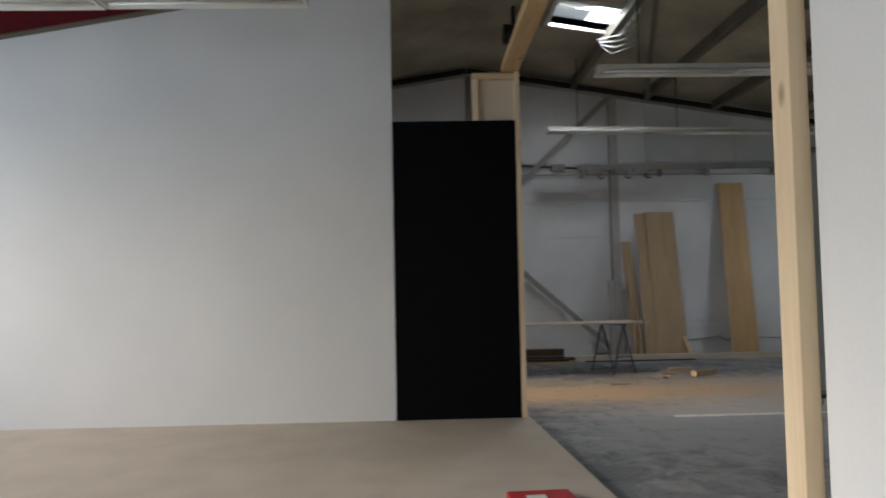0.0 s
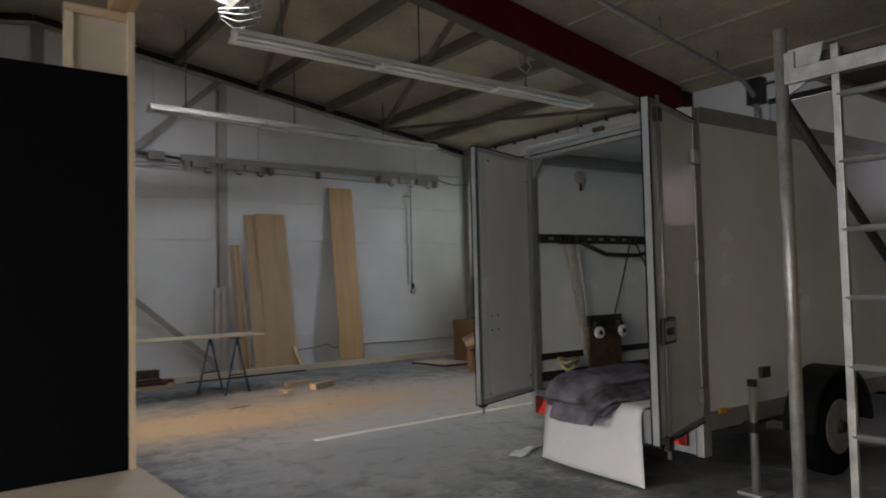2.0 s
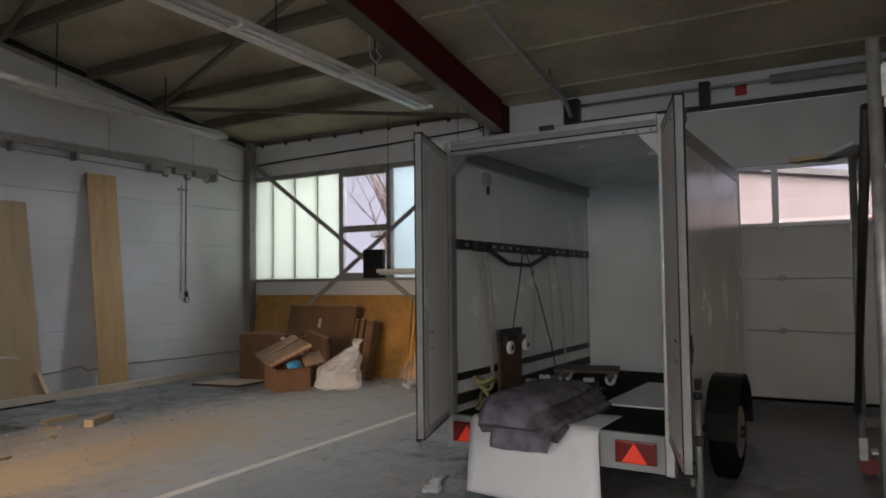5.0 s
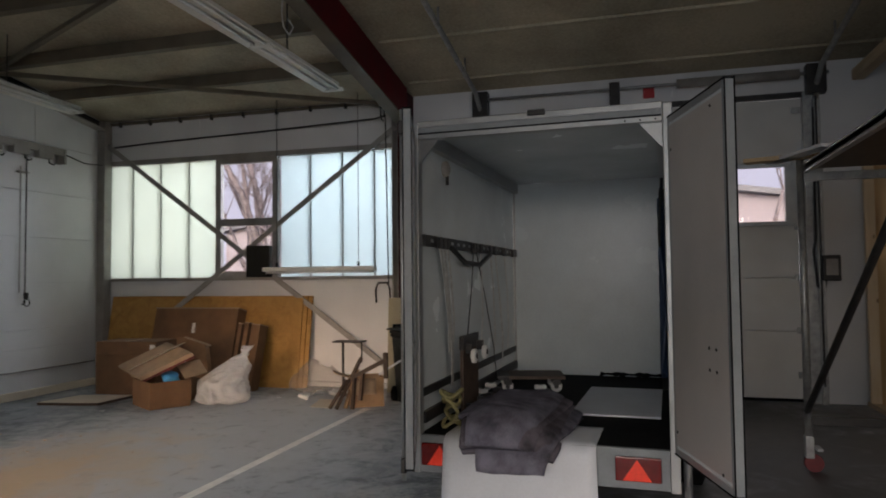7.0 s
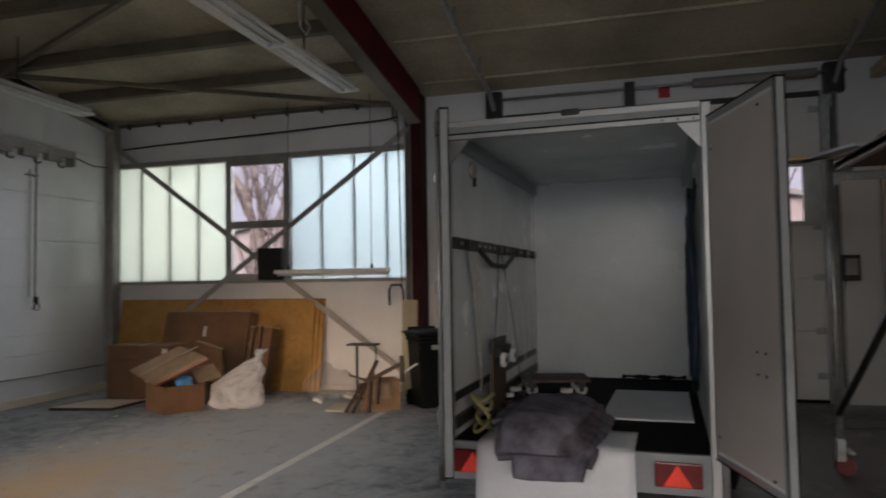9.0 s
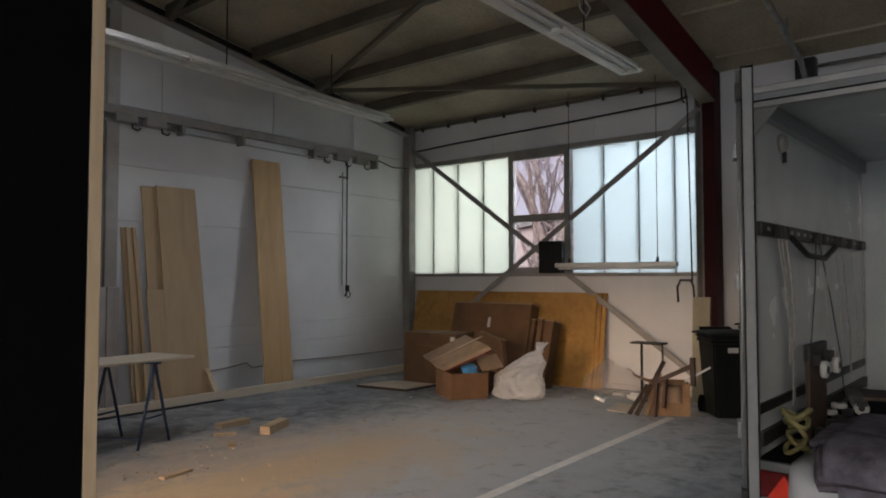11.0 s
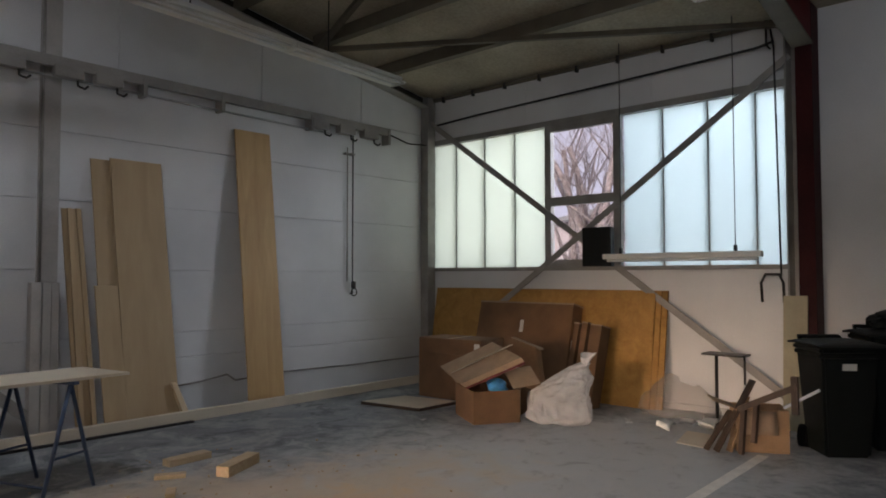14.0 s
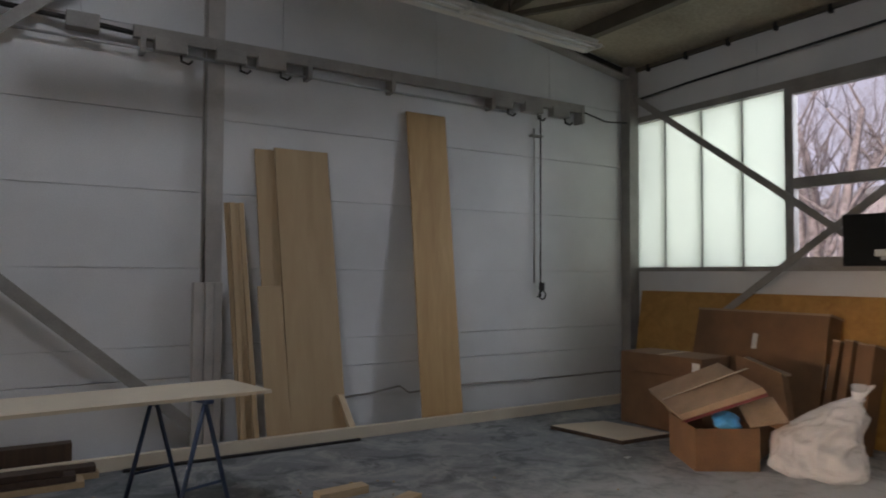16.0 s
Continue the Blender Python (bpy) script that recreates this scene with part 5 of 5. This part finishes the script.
for x, y in ((5.08, 3.02), (2.52, 3.02), (5.08, 1.98), (2.52, 1.98)):
    c = part("castor_fork", box(x - 0.04, x + 0.04, y - 0.03, y + 0.03, 0.1, 0.26, 0.01), M_GALV, sc)
    part("wheel", rod([(x - 0.018, y - 0.03, 0.065), (x + 0.018, y - 0.03, 0.065)], 0.065, 16), M_REDDK, c, "dark red castor wheel")
    part("brake", box(x - 0.03, x + 0.1, y - 0.09, y - 0.05, 0.15, 0.17, 0.004), M_GALV, c)
    part("spindle", rod([(x, y, 0.2), (x, y, 0.55)], 0.015, 8), M_GALV, c)
solid("loose_board", box(-0.7, 0.7, -0.06, 0.06, 0, 0.03, 0.004, pose(4.75, 2.75, 2.255, 0, 0, 70)), M_PLY, "pale board lying on the scaffold deck", "board")
solid("loose_board", box(-0.35, 0.35, -0.06, 0.06, 0, 0.025, 0.004, pose(4.75, 3.1, 2.255, 0, 0, 20)), M_SHEETW, "white board sticking out over the scaffold deck", "board")
sock = thing("switch_box", pose(7.99, 2.14, 1.5), "dark gate control box with cables", "switch box")
part("case", box(-0.12, 0, -0.09, 0.09, -0.14, 0.14, 0.012), M_DARK, sock)
part("cover", box(-0.13, -0.121, -0.06, 0.06, -0.08, 0.1, 0.004), M_STEEL, sock)
part("cable", rod([(-0.05, 0.05, -0.14), (-0.05, 0.07, -0.3), (-0.05, 0.13, -0.2), (-0.05, 0.16, 0.2), (-0.05, 0.14, 0.3), (-0.05, 0.12, 1.8)], 0.014, 6), M_CABLE, sock)
part("chain", rod([(-0.08, 0.1, 2.1), (-0.08, 0.1, -1.3)], 0.012, 6), M_CABLE, sock)

# ---- boards and boxes under the window ----
for k in range(3):
    o = leaning("shuttering_board", -1.55, 1.55, -1.55, 1.55, 1.21, -0.2 - 0.03 * k, 0.027, M_PLY_Y, "large yellow shuttering board leaning under the window", -0.005 - 0.03 * k)
    o["group"] = "boards under the window"
    o.matrix_world = pose(7.99, 9.98 + 0.055 * k, 0, 0, 0, -90)


def carton(name, m, w, d, h, label, open_top=False, mat=None):
    mat = mat or M_CARD
    c = thing(name, m, label, "box", "cartons")
    t = 0.006
    if not open_top:
        bm = box(-w / 2, w / 2, -d / 2, d / 2, 0, h, 0.006)
        part("body", bm, mat, c)
        part("tape", box(-w / 2 - 0.001, w / 2 + 0.001, -0.03, 0.03, h + 0.0005, h + 0.0015), M_CARD_IN, c)
    else:
        part("bottom", box(-w / 2, w / 2, -d / 2, d / 2, 0, t), mat, c)
        for x in (-w / 2, w / 2 - t):
            part("side", box(x, x + t, -d / 2, d / 2, t, h), mat, c)
        for y in (-d / 2, d / 2 - t):
            part("side", box(-w / 2 + t, w / 2 - t, y, y + t, t, h), mat, c)
        for s in (1,):
            b = sheet(4, 4, lambda u, v, s=s: Vector(((u - 0.5) * (w - 0.02), s * (d / 2 + v * d * 0.45), h + v * 0.06 * (1 if s > 0 else -1.2) + 0.01 * math.sin(6 * u))), 0.004)
            part("flap", b, M_CARD_IN, c)
    return c


# large flat carton leaning on the boards, and a narrow one beside it
c1 = carton("flat_carton", pose(7.48, 10.02, 0) @ pose(0, 0, 0, 0, 14, 0), 0.2, 1.3, 1.07, "large flat brown carton leaning on yellow boards")
part("top_edge", box(-0.104, 0.104, -0.654, 0.654, 1.055, 1.074), M_CARD_IN, c1, "pale worn top edge")
part("label", box(-0.102, -0.1005, -0.02, 0.03, 0.72, 0.86), M_PLASTIC_W, c1, "white paper label")
part("label", box(-0.06, 0.02, -0.6525, -0.6505, 0.45, 0.66), M_PLASTIC_W, c1, "white printed label")
for y, d, h, lean in ((9.04, 0.13, 0.86, 3), (9.175, 0.07, 0.88, 3), (9.285, 0.06, 0.87, 4)):
    c2 = carton("narrow_carton", pose(7.38, y, 0) @ pose(0, 0, 0, lean, 12, 0), 0.2, d, h, "narrow upright brown carton beside a larger one")
    part("top_edge", box(-0.102, 0.102, -d / 2 - 0.002, d / 2 + 0.002, h - 0.012, h + 0.003), M_CARD_IN, c2, "pale worn top edge")
c3 = carton("brown_carton", pose(7.02, 10.5, 0, 0, 0, 3), 0.5, 0.78, 0.5, "brown shipping carton standing by the corner")
c3b = carton("brown_carton", pose(6.98, 10.44, 0.503, 0, 0, 6), 0.46, 0.84, 0.17, "flat dark brown carton lying on a larger one")
part("mark", box(-0.232, -0.2305, -0.4, -0.33, 0.03, 0.13), M_PLASTIC_W, c3b, "white paper mark")
c4 = carton("open_carton", pose(6.3, 9.53, 0, 0, 0, -32), 0.46, 0.56, 0.3, "open brown carton filled with scraps", True)


def slab(name, a, c, d, t, mat, label):
    """A flat piece with one corner at a and two sides along c - a and d - a."""
    a, c, d = Vector(a), Vector(c), Vector(d)
    n = (c - a).cross(d - a).normalized() * t
    bm = bmesh.new()
    lo = [bm.verts.new(p) for p in (a, c, c + d - a, d)]
    hi = [bm.verts.new(p.co + n) for p in lo]
    bm.faces.new(lo[::-1])
    bm.faces.new(hi)
    for i in range(4):
        bm.faces.new((lo[i], lo[(i + 1) % 4], hi[(i + 1) % 4], hi[i]))
    bmesh.ops.recalc_face_normals(bm, faces=bm.faces)
    return solid(name, bm, mat, label, "cardboard", "cardboard scraps")


lid = slab("cardboard_piece", (6.1, 9.64, 0.3), (6.2, 9.02, 0.59), (6.5, 10.28, 0.37), 0.05, M_CARD_IN, "worn flat brown carton tilted on the open carton")
part("edge_stripe", bar((6.094, 9.63, 0.29), (6.194, 9.01, 0.58), 0.012, 0.02), M_REDDK, lid, "dark red printed stripe")
part("tape", bar((6.3, 9.97, 0.39), (6.36, 9.28, 0.712), 0.06, 0.004), M_PALE, lid, "pale packing tape")
tilt = slab("cardboard_piece", (6.62, 9.44, 0.32), (6.58, 9.03, 0.22), (6.8, 9.62, 0.72), 0.1, M_CARD, "small brown carton tilted on the scrap heap")
part("top_edge", bar((6.82, 9.6, 0.73), (6.78, 9.22, 0.64), 0.06, 0.016), M_CARD_IN, tilt, "pale torn top edge")
slab("cardboard_piece", (6.28, 9.2, 0.31), (6.46, 9.02, 0.36), (6.4, 9.4, 0.44), 0.012, M_CARD_IN, "torn cardboard flap on the scrap heap")
carton("small_carton", pose(6.75, 9.62, 0, 0, 0, 20), 0.5, 0.42, 0.44, "small brown carton in the scrap heap")
bl = bmesh.new()
bmesh.ops.create_icosphere(bl, subdivisions=3, radius=0.1)
for v in bl.verts:
    v.co = wobble(v.co * 1.0, 14, 0.03)
    v.co.z *= 0.6
for f in bl.faces:
    f.smooth = True
o = solid("blue_wrapper", bl, M_BLUE, "crumpled blue plastic wrapper in the open carton", "wrapper")
o.matrix_world = pose(6.24, 9.36, 0.33, 10, 0, 20)
for k in range(3):
    solid("paper_scrap", sheet(5, 5, lambda u, v, k=k: wobble((6.35 + 0.12 * k + 0.14 * u, 9.5 - 0.1 * k + 0.1 * v, 0.5 - 0.04 * k + 0.04 * math.sin(8 * u + k)), 9, 0.04), 0.002), M_SHEETW, "crumpled white paper in the scrap heap", "paper", "paper scraps")

# milky bag, tied at the top
bg = bmesh.new()
bmesh.ops.create_uvsphere(bg, u_segments=110, v_segments=80, radius=1.0)
for v in bg.verts:
    x, y, z = v.co
    zz = (z + 1) / 2
    ang = math.atan2(y, x)
    r = 0.35 * (1.0 - 0.8 * zz ** 1.35) * (0.95 + 0.08 * math.sin(3 * ang + 5 * zz))
    k = max(0.0, 1 - z * z) ** 0.14 if zz < 0.5 else max(math.sqrt(max(0.0, 1 - z * z)), 0.2)
    base = Vector((r * k * math.cos(ang), r * k * math.sin(ang) * 1.06, 0.6 * zz))
    fold = abs(noise.noise(base * 8)) * 0.065 + abs(noise.noise(base * 19 + Vector((3, 1, 7)))) * 0.022 + abs(noise.noise(base * 40)) * 0.005
    base += noise.noise_vector(base * 6) * 0.03 + Vector((math.cos(ang), math.sin(ang), 0.25)) * (0.02 - fold)
    base.y -= 0.24 * max(0, zz - 0.42) / 0.58
    base.x += 0.04 * max(0, zz - 0.42) / 0.58
    base.z = max(base.z, 0.0)
    v.co = base
for f in bg.faces:
    f.smooth = True
bag = solid("plastic_bag", bg, M_BAG, "full milky white plastic bag standing on the floor", "bag")
bag.matrix_world = pose(6.62, 8.9, 0.0)
part("neck", sheet(16, 8, lambda u, v: Vector((0.05 + (0.025 + 0.05 * v) * math.cos(u * math.tau) * (1 + 0.4 * math.sin(5 * u * math.tau)), -0.235 - 0.03 * v + (0.025 + 0.045 * v) * math.sin(u * math.tau), 0.55 + 0.09 * v + 0.02 * math.sin(9 * u))), 0.002), M_BAG, bag, "gathered bag neck")
part("knot", rod([(0.05 + 0.035 * math.cos(a * math.tau / 12), -0.235 + 0.035 * math.sin(a * math.tau / 12), 0.56) for a in range(12)], 0.012, 6, closed=True), M_BAG, bag)
mat_ob = thing("pale_board", pose(0, 0, 0), "pale flat board with dark edges lying on the floor", "board")
part("core", prism([(5.945, 10.955), (6.075, 10.215), (6.625, 10.195), (6.505, 10.855)], 0.0, 0.03), M_OLDWOOD, mat_ob, "dark edge")
part("face", prism([(5.955, 10.945), (6.085, 10.225), (6.615, 10.205), (6.495, 10.845)], 0.0305, 0.036), M_PALE, mat_ob)

# thin post stand with a small top plate
st = thing("plate_stand", pose(7.38, 7.66, 0), "dark steel stand with a small flat top plate", "stand")
part("top_plate", box(-0.1, 0.1, -0.2, 0.17, 0.65, 0.668, 0.003), M_DARK, st)
part("leg", rod([(0, 0.07, 0.0), (0, 0.07, 0.652)], 0.015, 10), M_DARK, st)
part("side_leg", rod([(0.02, -0.17, 0.4), (0.02, -0.17, 0.652)], 0.01, 8), M_DARK, st)
part("base", box(-0.1, 0.1, -0.03, 0.17, 0.0, 0.012, 0.003), M_DARK, st)
# heap of small scrap wood and a broken chair by the line
scb = carton("scrap_carton", pose(6.82, 7.2, 0, 0, 0, 28), 0.3, 0.38, 0.33, "small open brown carton with scrap wood", True, M_CARD_PALE)
part("front_flap", sheet(4, 4, lambda u, v: Vector((-0.155 - 0.06 * v, -0.1 + 0.26 * u, 0.32 - 0.17 * v)), 0.005), M_CARD_IN, scb, "pale flap hanging open")
ch = thing("broken_chair", pose(6.56, 7.12, 0), "broken dark wooden chair frame lying on scrap", "chair")
for n, p, q, w, d in (("rail", (0.0, 0.14, 0.34), (0.02, -0.27, 0.55), 0.05, 0.045), ("leg", (0.02, 0.11, 0.37), (-0.03, 0.12, 0.0), 0.035, 0.035), ("leg", (0.03, 0.02, 0.4), (-0.02, 0.03, 0.1), 0.035, 0.035), ("back_post", (0.03, -0.25, 0.62), (0.04, -0.25, 0.34), 0.045, 0.04)):
    part(n, bar(p, q, w, d), M_OLDWOOD, ch)
for p, q, w, mt in (((6.5, 7.42, 0.0), (6.7, 7.2, 0.55), 0.08, M_OLDWOOD), ((6.56, 7.34, 0.0), (6.7, 7.25, 0.42), 0.06, M_CARD_PALE), ((6.6, 6.95, 0.38), (6.66, 6.72, 0.53), 0.035, M_SHEETW), ((6.5, 7.5, 0.0), (6.66, 7.36, 0.3), 0.06, M_OLDWOOD)):
    solid("scrap_wood", bar(p, q, w, 0.018), mt, "piece of scrap wood propped on the heap", "scrap wood", "scrap wood")
solid("paper_sheet", prism([(6.52, 7.49), (7.0, 7.6), (7.02, 7.86), (6.55, 7.76)], 0.0, 0.008), M_PALE, "pale flat board lying on the floor", "board")
for k in range(5):
    a = 0.12 * k
    solid("paper_scrap", sheet(5, 4, lambda u, v, a=a, k=k: wobble((6.85 + a + 0.17 * u, 7.95 - a * 1.1 + 0.12 * v, 0.035 + 0.05 * abs(math.sin(6 * u + k))), 8, 0.03), 0.002), M_PLASTIC_W, "crumpled white paper on the floor", "paper", "paper scraps")
fo = bmesh.new()
bmesh.ops.create_icosphere(fo, subdivisions=4, radius=1.0)
for v in fo.verts:
    b0 = Vector((v.co.x * 0.2, v.co.y * 0.4, max(0.0, v.co.z) * (0.34 + 0.05 * math.sin(7 * v.co.y))))
    v.co = b0 + noise.noise_vector(b0 * 9) * 0.05 + noise.noise_vector(b0 * 24) * 0.025
    v.co.z = max(v.co.z, 0.001)
for f in fo.faces:
    f.smooth = True
o = solid("clear_foil", fo, M_FOIL, "crumpled clear plastic foil heaped on the floor", "foil")
o.matrix_world = pose(7.66, 8.22, 0)
solid("pale_board", box(-0.02, 0.0, -0.1, 0.1, 0, 1.19, 0.003, pose(7.66, 7.15, 0, 0, 4, 0)), surface("greenish_beige_board", (0.4, 0.36, 0.25), 0.7, var=0.08, scale=4), "pale narrow board leaning by the red column", "board")


# ---- bins ----
def wheelie_bin(name, m, label, h=0.9):
    b = thing(name, m, label, "bin", "bins")
    bm = bmesh.new()
    rings = [(0.0, 0.165, 0.165), (h * 0.85, 0.22, 0.205), (h * 0.86, 0.24, 0.225), (h * 0.93, 0.245, 0.23)]
    rows = [[bm.verts.new((sx * rx, sy * ry, z)) for sx, sy in ((-1, -1), (1, -1), (1, 1), (-1, 1))] for z, rx, ry in rings]
    for a, c in zip(rows, rows[1:]):
        for i in range(4):
            j = (i + 1) % 4
            bm.faces.new((a[i], a[j], c[j], c[i]))
    bm.faces.new(rows[0][::-1])
    bm.faces.new(rows[-1])
    bmesh.ops.bevel(bm, geom=[e for e in bm.edges], offset=0.02, segments=2, affect="EDGES")
    part("body", bm, M_BIN, b)
    lid = sheet(8, 8, lambda u, v: Vector(((u - 0.55) * 0.58, (v - 0.5) * 0.51, h * 0.935 + 0.035 * (1 - (2 * u - 1) ** 4) * (1 - 0.6 * (2 * v - 1) ** 4))), 0.018)
    part("lid", lid, M_BIN, b)
    part("handle", rod([(0.25, -0.16, h * 0.95), (0.29, -0.16, h * 0.97), (0.29, 0.16, h * 0.97), (0.25, 0.16, h * 0.95)], 0.016, 8), M_BIN, b)
    for y in (-0.17, 0.17):
        part("wheel", rod([(0.16, y - 0.025, 0.09), (0.2, y + 0.025, 0.09)], 0.09, 16), M_RUBBER, b)
    return b


b1 = wheelie_bin("wheelie_bin", pose(7.08, 6.7, 0, 0, 0, 38), "dark green plastic wheelie bin, closed", 0.9)
part("sticker", box(-0.226, -0.2, -0.04, 0.06, 0.66, 0.71), M_PLASTIC_W, b1, "white label sticker")
b2 = wheelie_bin("wheelie_bin", pose(7.55, 6.42, 0, 0, 0, 30), "dark green plastic wheelie bin beside another", 0.97)
part("sticker", box(-0.222, -0.19, -0.16, 0.0, 0.5, 0.76), M_PLASTIC_W, b2, "torn pale poster sticker")
blk_bag = bmesh.new()
bmesh.ops.create_icosphere(blk_bag, subdivisions=3, radius=0.16)
for v in blk_bag.verts:
    v.co = v.co + noise.noise_vector(v.co * 9) * 0.09
    v.co.z = max(v.co.z * 0.6, -0.03)
o = solid("black_bag", blk_bag, M_BIN, "crumpled black bag lying on a bin lid", "bag")
o.matrix_world = pose(7.52, 6.4, 0.98)
